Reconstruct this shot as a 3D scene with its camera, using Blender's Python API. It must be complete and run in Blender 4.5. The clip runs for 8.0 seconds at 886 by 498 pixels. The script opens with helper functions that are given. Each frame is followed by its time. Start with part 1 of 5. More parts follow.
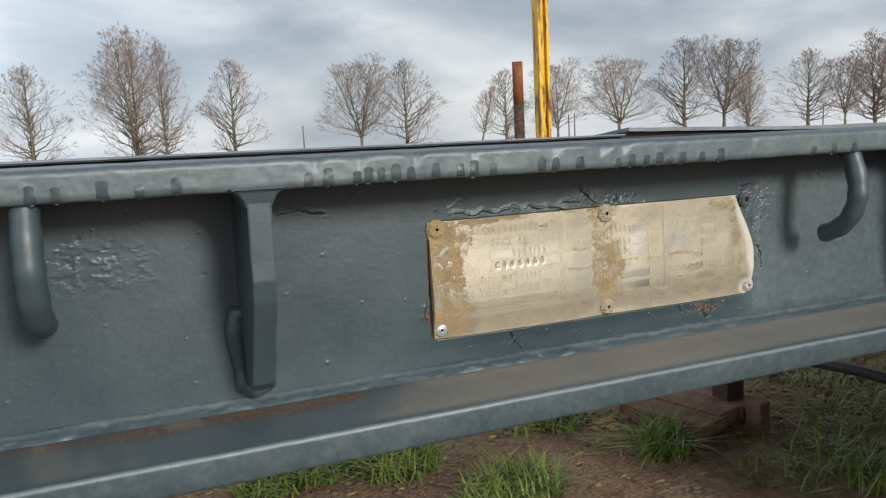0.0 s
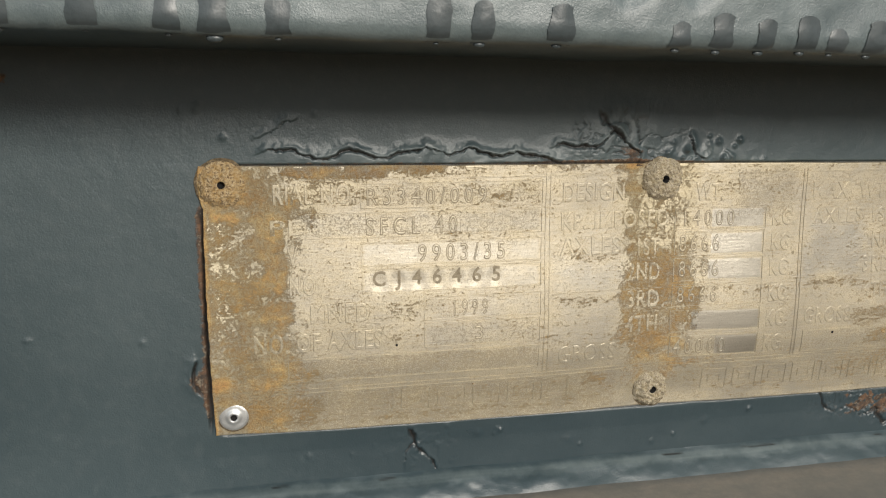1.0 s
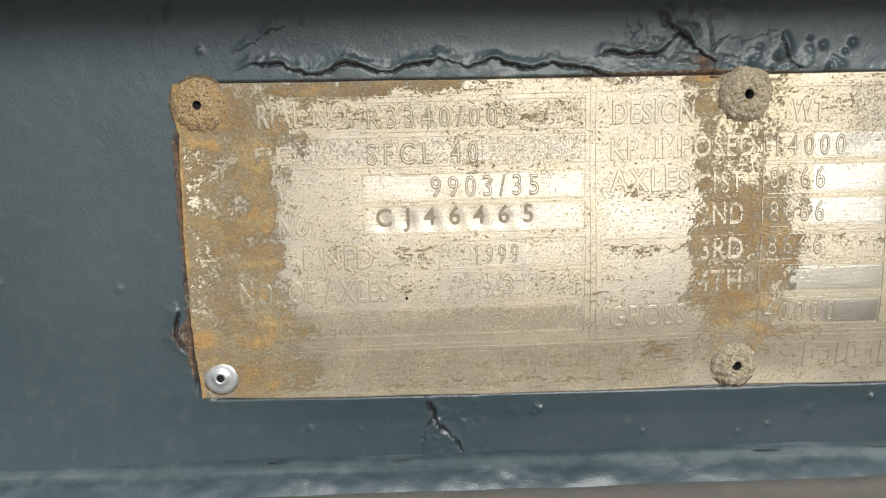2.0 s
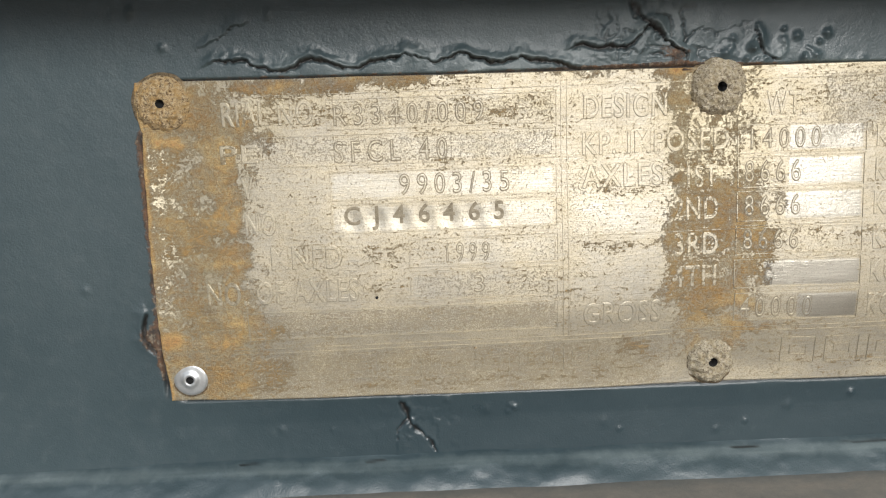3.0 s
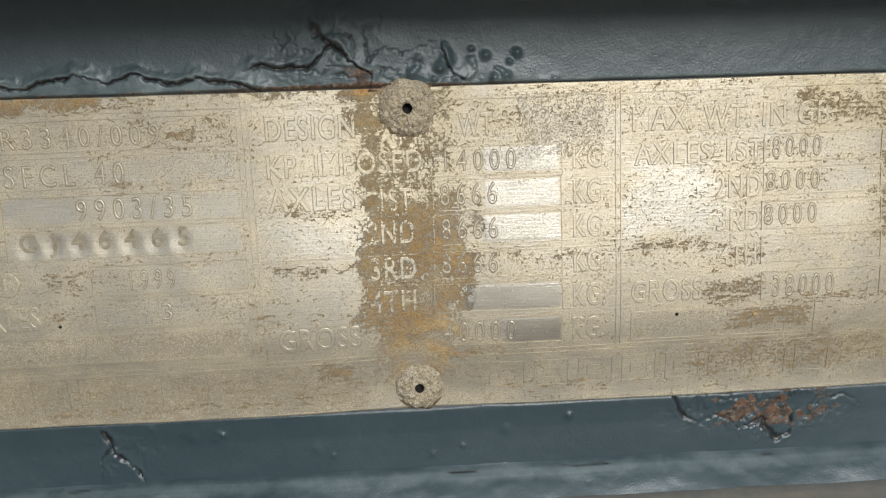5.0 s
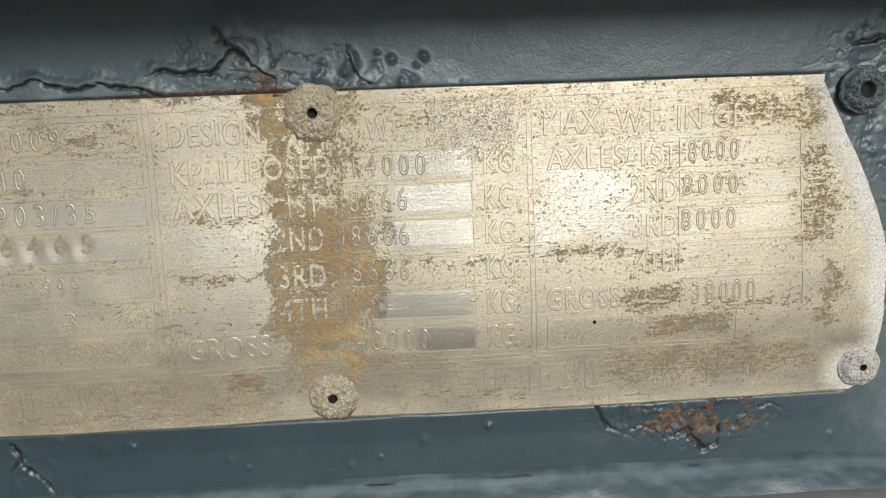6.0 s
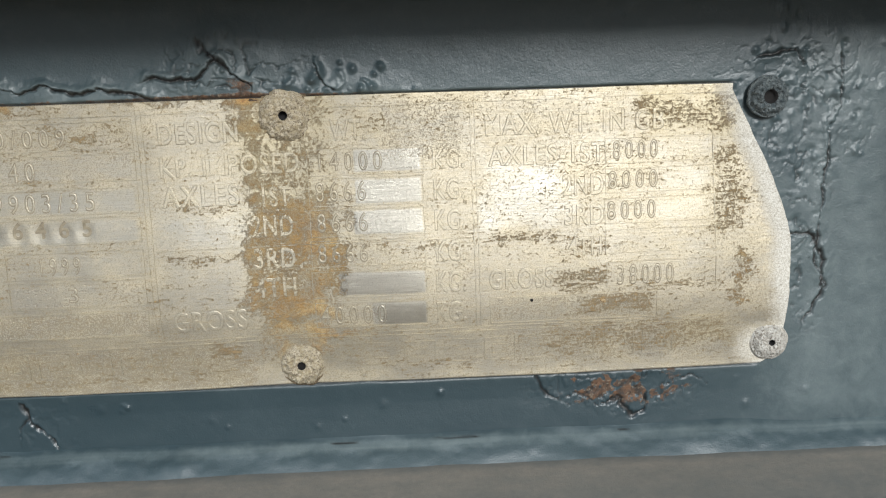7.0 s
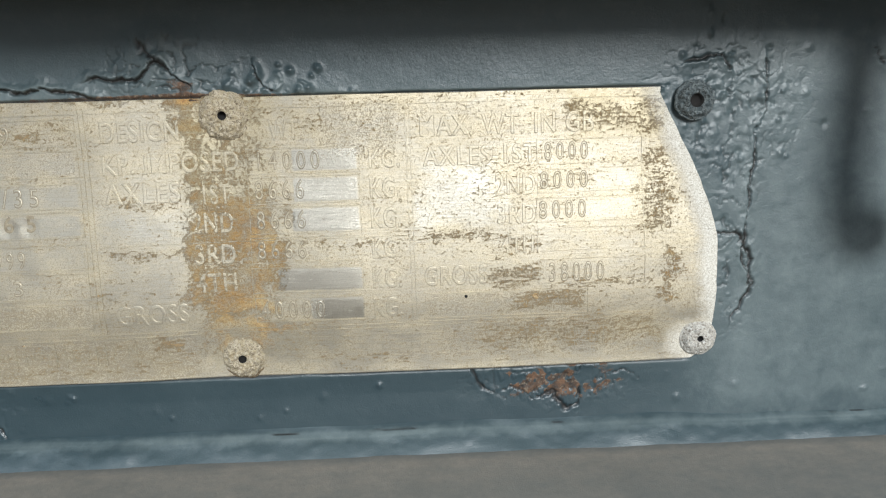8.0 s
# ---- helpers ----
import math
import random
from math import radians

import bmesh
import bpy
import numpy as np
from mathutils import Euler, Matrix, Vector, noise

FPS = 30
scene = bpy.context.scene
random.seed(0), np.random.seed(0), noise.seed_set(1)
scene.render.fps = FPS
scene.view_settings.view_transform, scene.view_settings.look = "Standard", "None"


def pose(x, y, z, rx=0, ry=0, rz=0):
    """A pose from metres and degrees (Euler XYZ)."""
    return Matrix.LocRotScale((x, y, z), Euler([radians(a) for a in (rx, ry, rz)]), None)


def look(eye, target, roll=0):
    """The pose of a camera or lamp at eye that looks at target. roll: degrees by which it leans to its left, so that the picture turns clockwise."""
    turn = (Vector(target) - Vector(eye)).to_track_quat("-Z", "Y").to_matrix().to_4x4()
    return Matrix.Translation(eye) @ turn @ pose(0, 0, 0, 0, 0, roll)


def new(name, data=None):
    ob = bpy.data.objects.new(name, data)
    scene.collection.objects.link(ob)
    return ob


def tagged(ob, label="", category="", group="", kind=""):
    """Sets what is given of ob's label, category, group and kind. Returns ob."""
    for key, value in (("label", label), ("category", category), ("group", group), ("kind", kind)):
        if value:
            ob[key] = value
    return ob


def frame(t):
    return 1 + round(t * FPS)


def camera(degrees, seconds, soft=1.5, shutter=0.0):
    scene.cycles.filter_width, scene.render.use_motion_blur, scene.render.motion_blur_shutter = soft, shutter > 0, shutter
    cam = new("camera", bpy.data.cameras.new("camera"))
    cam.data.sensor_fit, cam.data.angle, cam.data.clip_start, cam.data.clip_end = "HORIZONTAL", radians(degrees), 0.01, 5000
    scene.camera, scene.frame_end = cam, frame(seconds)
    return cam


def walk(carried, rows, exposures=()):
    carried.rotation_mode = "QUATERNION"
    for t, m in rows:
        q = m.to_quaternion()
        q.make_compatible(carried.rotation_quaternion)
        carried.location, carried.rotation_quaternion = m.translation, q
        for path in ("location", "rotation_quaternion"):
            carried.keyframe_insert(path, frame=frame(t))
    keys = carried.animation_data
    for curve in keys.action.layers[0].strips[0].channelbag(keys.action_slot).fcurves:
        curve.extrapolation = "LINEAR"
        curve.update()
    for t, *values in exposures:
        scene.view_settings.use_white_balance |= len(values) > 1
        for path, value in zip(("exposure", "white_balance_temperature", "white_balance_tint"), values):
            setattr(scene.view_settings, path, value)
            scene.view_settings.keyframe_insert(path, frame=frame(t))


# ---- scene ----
cam = camera(59.8, 8.0, soft=1.2)
PATH = [
    (0, (-0.014, 0.0, 1.263), (0.738, 1.83, 0.969), -3.0),
    (0.2, (0.085, 0.074, 1.263), (0.634, 1.977, 0.986), -3.8),
    (0.4, (0.154, 0.156, 1.248), (0.606, 2.086, 0.98), -3.6),
    (0.5, (0.174, 0.198, 1.2410), (0.615, 2.133, 0.967), -2.4),
    (0.6, (0.196, 0.238, 1.239), (0.602, 2.177, 0.968), -1.5),
    (0.8, (0.229, 0.297, 1.225), (0.642, 2.228, 0.911), -0.1),
    (1, (0.262, 0.337, 1.213), (0.677, 2.253, 0.817), 0.3),
    (1.2, (0.29, 0.359, 1.203), (0.593, 2.294, 0.802), -0.4),
    (1.5, (0.304, 0.368, 1.184), (0.423, 2.331, 0.819), -1.4),
    (1.7, (0.308, 0.377, 1.176), (0.371, 2.343, 0.817), -1.3),
    (2.8, (0.318, 0.38, 1.176), (0.396, 2.345, 0.81), -2.1),
    (3, (0.322, 0.382, 1.177), (0.382, 2.345, 0.797), -2.1),
    (3.5, (0.327, 0.384, 1.177), (0.392, 2.349, 0.81), -2.2),
    (4, (0.345, 0.383, 1.18), (0.433, 2.344, 0.798), -2.3),
    (4.5, (0.377, 0.38, 1.184), (0.469, 2.331, 0.755), -2.1),
    (5, (0.419, 0.387, 1.185), (0.52, 2.341, 0.767), -2.2),
    (5.2, (0.427, 0.395, 1.192), (0.525, 2.332, 0.703), -2.4),
    (6.3, (0.46, 0.381, 1.179), (0.539, 2.345, 0.814), -2.5),
    (6.5, (0.466, 0.371, 1.184), (0.536, 2.333, 0.801), -2.5),
    (7, (0.468, 0.353, 1.182), (0.534, 2.315, 0.797), -2.3),
    (7.5, (0.473, 0.349, 1.181), (0.544, 2.309, 0.791), -2.0),
    (8, (0.49, 0.344, 1.184), (0.569, 2.302, 0.784), -1.9),
]
EXPOSURES = [(0.0, -0.07, 6480, 10), (0.5, -0.26, 6640, 10), (0.8, -0.32, 6760, 10), (1.0, -0.08, 6880, 10), (1.5, 0.10, 6500, 10), (3.0, 0.00, 6380, 10), (4.0, -0.04, 6340, 10), (5.0, -0.11, 6290, 9), (6.5, 0.03, 6230, 8), (7.0, 0.07, 6140, 8), (8.0, 0.20, 6040, 7)]
walk(cam, [(t, look(eye, target, roll)) for t, eye, target, roll in PATH], EXPOSURES)

# ---- light ----
SUN_AZ, SUN_EL = 15.0, 21.5
sun = new("sun", bpy.data.lights.new("sun", "SUN"))
sun.data.energy, sun.data.angle, sun.data.color = 3.3, radians(14), (1.0, 0.97, 0.92)
to_sun = Vector((math.sin(radians(SUN_AZ)) * math.cos(radians(SUN_EL)), -math.cos(radians(SUN_AZ)) * math.cos(radians(SUN_EL)), math.sin(radians(SUN_EL))))
sun.matrix_world = look(to_sun * 30, (0, 0, 0))


# ---- node helpers ----
class Nodes:
    """Short ways to write node trees."""

    def __init__(self, tree):
        self.tree = tree
        tree.nodes.clear()

    def add(self, kind, **sets):
        n = self.tree.nodes.new(kind)
        for k, v in sets.items():
            if k == "operation":
                n.operation = v
            elif k == "blend_type":
                n.blend_type = v
            elif k == "data_type":
                n.data_type = v
            elif k == "attribute_name":
                n.attribute_name = v
            elif k == "feature":
                n.feature = v
        return n

    def link(self, a, b):
        self.tree.links.new(a, b)

    def coords(self, scale=(1, 1, 1), source="Object"):
        tc, mp = self.add("ShaderNodeTexCoord"), self.add("ShaderNodeMapping")
        mp.inputs["Scale"].default_value = scale
        self.link(tc.outputs[source], mp.inputs["Vector"])
        return mp.outputs["Vector"]

    def noise(self, vec, scale, detail=4, rough=0.55, distort=0.0):
        n = self.add("ShaderNodeTexNoise")
        n.inputs["Scale"].default_value, n.inputs["Detail"].default_value = scale, detail
        n.inputs["Roughness"].default_value, n.inputs["Distortion"].default_value = rough, distort
        self.link(vec, n.inputs["Vector"])
        return n.outputs["Fac"]

    def ramp(self, fac, *stops):
        n = self.add("ShaderNodeValToRGB")
        e = n.color_ramp.elements
        while len(e) < len(stops):
            e.new(0.5)
        for el, (p, c) in zip(e, stops):
            el.position = p
            el.color = (c, c, c, 1) if isinstance(c, (int, float)) else (*c, 1)
        self.link(fac, n.inputs["Fac"])
        return n.outputs["Color"]

    def mix(self, fac, a, b, mode="MIX"):
        n = self.add("ShaderNodeMix", data_type="RGBA", blend_type=mode)
        for socket, v in ((n.inputs["Factor"], fac), (n.inputs[6], a), (n.inputs[7], b)):
            if isinstance(v, (int, float)):
                socket.default_value = v if socket.type == "VALUE" else (v, v, v, 1)
            elif isinstance(v, tuple):
                socket.default_value = (*v, 1)
            else:
                self.link(v, socket)
        return n.outputs[2]

    def math(self, op, a, b=0.0):
        n = self.add("ShaderNodeMath", operation=op)
        for socket, v in zip(n.inputs, (a, b)):
            if isinstance(v, (int, float)):
                socket.default_value = v
            else:
                self.link(v, socket)
        return n.outputs[0]

    def attribute(self, name):
        return self.add("ShaderNodeAttribute", attribute_name=name).outputs["Fac"]

    def random(self):
        return self.add("ShaderNodeObjectInfo").outputs["Random"]

    def surface(self, color, rough=0.5, metal=0.0, height=None, depth=0.001, spec=0.5, bump=1.0):
        p, o = self.add("ShaderNodeBsdfPrincipled"), self.add("ShaderNodeOutputMaterial")
        for key, v in (("Base Color", color), ("Roughness", rough), ("Metallic", metal)):
            if isinstance(v, (int, float)):
                p.inputs[key].default_value = v
            elif isinstance(v, tuple):
                p.inputs[key].default_value = (*v, 1)
            else:
                self.link(v, p.inputs[key])
        p.inputs["Specular IOR Level"].default_value = spec
        if height is not None:
            b = self.add("ShaderNodeBump")
            b.inputs["Strength"].default_value, b.inputs["Distance"].default_value = bump, depth
            self.link(height, b.inputs["Height"])
            self.link(b.outputs["Normal"], p.inputs["Normal"])
        self.link(p.outputs["BSDF"], o.inputs["Surface"])
        return p


def material(name):
    m = bpy.data.materials.new(name)
    m.use_nodes = True
    return m, Nodes(m.node_tree)


# ---- sky: broken grey cloud over a pale blue ----
world = bpy.data.worlds.new("sky")
scene.world = world
world.use_nodes = True
W = Nodes(world.node_tree)
sky = W.add("ShaderNodeTexSky")
sky.sky_type, sky.sun_disc = "NISHITA", False
sky.sun_elevation, sky.sun_rotation = radians(SUN_EL), radians(180 - SUN_AZ)
dome = W.coords((1.0, 1.0, 2.6), "Generated")
cloud = W.noise(dome, 2.6, 6, 0.52, 0.3)
cloud2 = W.noise(dome, 6.0, 5, 0.5, 0.2)
shade_ = W.math("ADD", W.math("MULTIPLY", cloud, 0.8), W.math("MULTIPLY", cloud2, 0.2))
clouds = W.ramp(shade_, (0.36, (0.37, 0.43, 0.51)), (0.46, (0.53, 0.59, 0.66)), (0.55, (0.76, 0.80, 0.84)), (0.66, (1.0, 1.01, 1.02)))
blue = W.mix(1.0, sky.outputs["Color"], (0.09, 0.09, 0.09), "MULTIPLY")
wb, wo = W.add("ShaderNodeBackground"), W.add("ShaderNodeOutputWorld")
aim = W.add("ShaderNodeSeparateXYZ")
W.link(W.coords((1, 1, 1), "Generated"), aim.inputs["Vector"])
lift_ = W.ramp(W.math("ADD", W.math("MULTIPLY", aim.outputs["X"], 0.5), 0.5), (0.38, 1.5), (0.60, 1.0))
W.link(W.mix(1.0, W.mix(0.86, blue, clouds), lift_, "MULTIPLY"), wb.inputs["Color"])
wb.inputs["Strength"].default_value = 1.0
W.link(wb.outputs["Background"], wo.inputs["Surface"])


# ---- materials ----
def chassis_paint():
    m, n = material("grey chassis paint")
    v = n.coords()
    broad, fine = n.noise(v, 9, 5, 0.6), n.noise(v, 160, 3, 0.6)
    col = n.mix(n.ramp(broad, (0.35, 0), (0.7, 1)), (0.039, 0.060, 0.068), (0.055, 0.078, 0.085))
    col = n.mix(n.math("MULTIPLY", n.ramp(fine, (0.5, 0), (0.75, 1)), 0.22), col, (0.10, 0.118, 0.125))
    # darker and bluer colour in places
    fresh = n.ramp(n.math("ADD", n.attribute("fresh"), n.math("MULTIPLY", n.math("SUBTRACT", n.noise(n.coords((0.5, 1, 1)), 90, 5, 0.65), 0.5), 0.5)), (0.15, 0), (0.75, 1))
    col = n.mix(fresh, col, n.mix(broad, (0.019, 0.036, 0.044), (0.028, 0.047, 0.056)))
    # worn also carries highlights put in as paler colour
    worn = n.attribute("worn")
    chalk = n.ramp(n.math("ADD", worn, n.math("MULTIPLY", n.math("SUBTRACT", n.noise(v, 110, 7, 0.7, 0.3), 0.5), 1.1)), (0.25, 0), (0.85, 0.8))
    col = n.mix(chalk, col, n.mix(broad, (0.100, 0.130, 0.136), (0.175, 0.208, 0.205)))
    rust = n.attribute("rust")
    speck = n.noise(v, 420, 4, 0.7)
    edge = n.ramp(n.math("ADD", rust, n.math("MULTIPLY", n.math("SUBTRACT", speck, 0.5), 0.9)), (0.42, 0), (0.58, 1))
    rcol = n.mix(n.ramp(n.noise(v, 300, 5, 0.7), (0.38, 0), (0.62, 1)), (0.028, 0.021, 0.016), (0.13, 0.066, 0.033))
    rcol = n.mix(n.ramp(n.noise(v, 620, 3, 0.6), (0.55, 0), (0.68, 0.8)), rcol, (0.20, 0.165, 0.12))
    col = n.mix(edge, col, rcol)
    col = n.mix(n.attribute("crack"), col, (0.012, 0.011, 0.010))
    dust = n.attribute("dust")
    dusty = n.math("MULTIPLY", dust, n.ramp(n.noise(n.coords((0.6, 1, 1)), 150, 7, 0.75), (0.22, 0.50), (0.66, 0.95)))
    col = n.mix(dusty, col, n.mix(speck, (0.19, 0.168, 0.138), (0.30, 0.265, 0.218)))
    rough = n.math("ADD", n.math("MULTIPLY", n.math("MAXIMUM", edge, dusty), 0.35), n.math("MULTIPLY", n.math("ADD", broad, 0.5), 0.40))
    rough = n.math("SUBTRACT", rough, n.math("MULTIPLY", fresh, 0.06))
    h = n.math("ADD", n.math("MULTIPLY", n.noise(v, 1500, 3, 0.65), 0.70), n.math("ADD", n.math("MULTIPLY", n.noise(v, 330, 4, 0.6), 0.55), n.math("MULTIPLY", n.noise(v, 40, 3, 0.5), 1.6)))
    h = n.math("ADD", h, n.math("MULTIPLY", n.math("MULTIPLY", edge, speck), 2.0))
    n.surface(col, rough, 0.0, h, 0.0006, 0.6, 0.34)
    return m


def rubbed(name, a, b, rough=0.6, metal=0.0, scale=30, depth=0.001, bump=0.4, rust=0.0, spec=0.4, stretch=1.0):
    """Two tones at two scales, with rust breaking through."""
    m, n = material(name)
    v = n.coords()
    big, small = n.noise(v, scale, 5, 0.6), n.noise(v, scale * 9, 4, 0.6)
    col = n.mix(n.ramp(big, (0.35, 0), (0.68, 1)), a, b)
    col = n.mix(n.math("MULTIPLY", n.ramp(small, (0.45, 0), (0.75, 1)), 0.35), col, tuple(0.55 * c for c in a))
    if rust:
        edge = n.ramp(n.noise(n.coords((1, 1, stretch)), scale * 1.7, 6, 0.7), (0.62 - rust, 0), (0.68 - rust, 1))
        col = n.mix(edge, col, (0.13, 0.05, 0.02))
    n.surface(col, rough, metal, n.math("ADD", small, big), depth, spec, bump)
    return m


PAINT = chassis_paint()
def part(name, data, mat, parent=None, label=""):
    if isinstance(data, bmesh.types.BMesh):
        me = bpy.data.meshes.new(name)
        data.to_mesh(me)
        data.free()
    else:
        me = data
    if mat is not None and not me.materials:
        me.materials.append(mat)
    ob = new(name, me)
    ob.parent = parent
    return tagged(ob, label)


def grid_mesh(name, us, vs, place, smooth=True, values=None):
    """A sheet over us x vs; place takes two arrays and gives x, y, z arrays; values are named point attributes."""
    U, V = np.meshgrid(us, vs)
    U, V = U.ravel(), V.ravel()
    co = np.column_stack([np.broadcast_to(c, U.shape) for c in place(U, V)]).astype(np.float32)
    nu, nv = len(us), len(vs)
    i = (np.arange(nv - 1)[:, None] * nu + np.arange(nu - 1)[None, :]).ravel()
    quads = np.column_stack([i, i + 1, i + 1 + nu, i + nu]).astype(np.int32)
    me = bpy.data.meshes.new(name)
    me.vertices.add(len(co))
    me.vertices.foreach_set("co", co.ravel())
    me.loops.add(quads.size)
    me.loops.foreach_set("vertex_index", quads.ravel())
    me.polygons.add(len(quads))
    me.polygons.foreach_set("loop_start", np.arange(0, quads.size, 4, dtype=np.int32))
    me.polygons.foreach_set("use_smooth", np.full(len(quads), smooth))
    for key, fn in (values or {}).items():
        a = me.attributes.new(key, "FLOAT", "POINT")
        a.data.foreach_set("value", np.clip(fn(U, V), 0, 1).astype(np.float32))
    uv = me.uv_layers.new(name="flat")
    flat = np.column_stack([(U - U.min()) / np.ptp(U), (V - V.min()) / np.ptp(V)])[quads.ravel()]
    uv.data.foreach_set("uv", flat.astype(np.float32).ravel())
    me.update()
    me.validate()
    return me


def lattice(seed, n=256):
    return np.random.RandomState(seed).rand(n, n)


LATTICES = [lattice(s) for s in range(12)]


def value_noise(x, y, freq, seed=0, octaves=4, rough=0.55):
    """Smooth noise from 0 to 1 over two arrays."""
    total, amp, norm = 0.0, 1.0, 0.0
    for o in range(octaves):
        L = LATTICES[(seed + o) % 12]
        fx, fy = x * freq + 17.3 * seed, y * freq + 9.1 * seed
        ix, iy = np.floor(fx).astype(int), np.floor(fy).astype(int)
        tx, ty = fx - ix, fy - iy
        tx, ty = tx * tx * (3 - 2 * tx), ty * ty * (3 - 2 * ty)
        a, b = L[iy % 256, ix % 256], L[iy % 256, (ix + 1) % 256]
        c, d = L[(iy + 1) % 256, ix % 256], L[(iy + 1) % 256, (ix + 1) % 256]
        total = total + amp * ((a * (1 - tx) + b * tx) * (1 - ty) + (c * (1 - tx) + d * tx) * ty)
        norm, amp, freq = norm + amp, amp * rough, freq * 2.03
    return total / norm


def bump_at(d, width):
    """1 at d = 0, falling smoothly to 0 at width."""
    t = np.clip(1 - np.abs(d) / width, 0, 1)
    return t * t * (3 - 2 * t)


def box(bm, lo, hi, bevel=0.0):
    r = bmesh.ops.create_cube(bm, size=1.0)
    for v in r["verts"]:
        v.co = Vector([l + (c + 0.5) * (h - l) for c, l, h in zip(v.co, lo, hi)])
    if bevel:
        edges = list({e for v in r["verts"] for e in v.link_edges})
        bmesh.ops.bevel(bm, geom=edges, offset=bevel, segments=2, profile=0.6, affect="EDGES")
    return bm


def sweep(name, points, radii, sides=12, caps=True):
    """A round bar along points."""
    verts, faces = [], []
    pts = [Vector(p) for p in points]
    side = None
    for k, p in enumerate(pts):
        d = (pts[min(k + 1, len(pts) - 1)] - pts[max(k - 1, 0)]).normalized()
        if side is None:
            side = d.orthogonal().normalized()
        side = (side - d * side.dot(d)).normalized()
        up = d.cross(side)
        r = radii[k] if isinstance(radii, (list, tuple)) else radii
        verts += [p + r * (math.cos(a) * side + math.sin(a) * up) for a in (2 * math.pi * j / sides for j in range(sides))]
    for k in range(len(pts) - 1):
        for j in range(sides):
            a, b = k * sides + j, k * sides + (j + 1) % sides
            faces.append((a, b, b + sides, a + sides))
    if caps:
        faces.append(tuple(range(sides))[::-1])
        faces.append(tuple(range(len(verts) - sides, len(verts))))
    me = bpy.data.meshes.new(name)
    me.from_pydata(verts, [], faces)
    me.polygons.foreach_set("use_smooth", [True] * len(me.polygons))
    me.update()
    return me


def prism(bm, outline, x0, x1, bevel=0.0):
    """A closed outline of (y, z), pushed from x0 to x1."""
    a = [bm.verts.new((x0, y, z)) for y, z in outline]
    b = [bm.verts.new((x1, y, z)) for y, z in outline]
    n = len(outline)
    faces = [bm.faces.new(a[::-1]), bm.faces.new(b)]
    faces += [bm.faces.new((a[i], a[(i + 1) % n], b[(i + 1) % n], b[i])) for i in range(n)]
    bmesh.ops.recalc_face_normals(bm, faces=faces)
    if bevel:
        edges = list({e for f in faces for e in f.edges})
        bmesh.ops.bevel(bm, geom=edges, offset=bevel, segments=2, profile=0.6, affect="EDGES")
    return bm
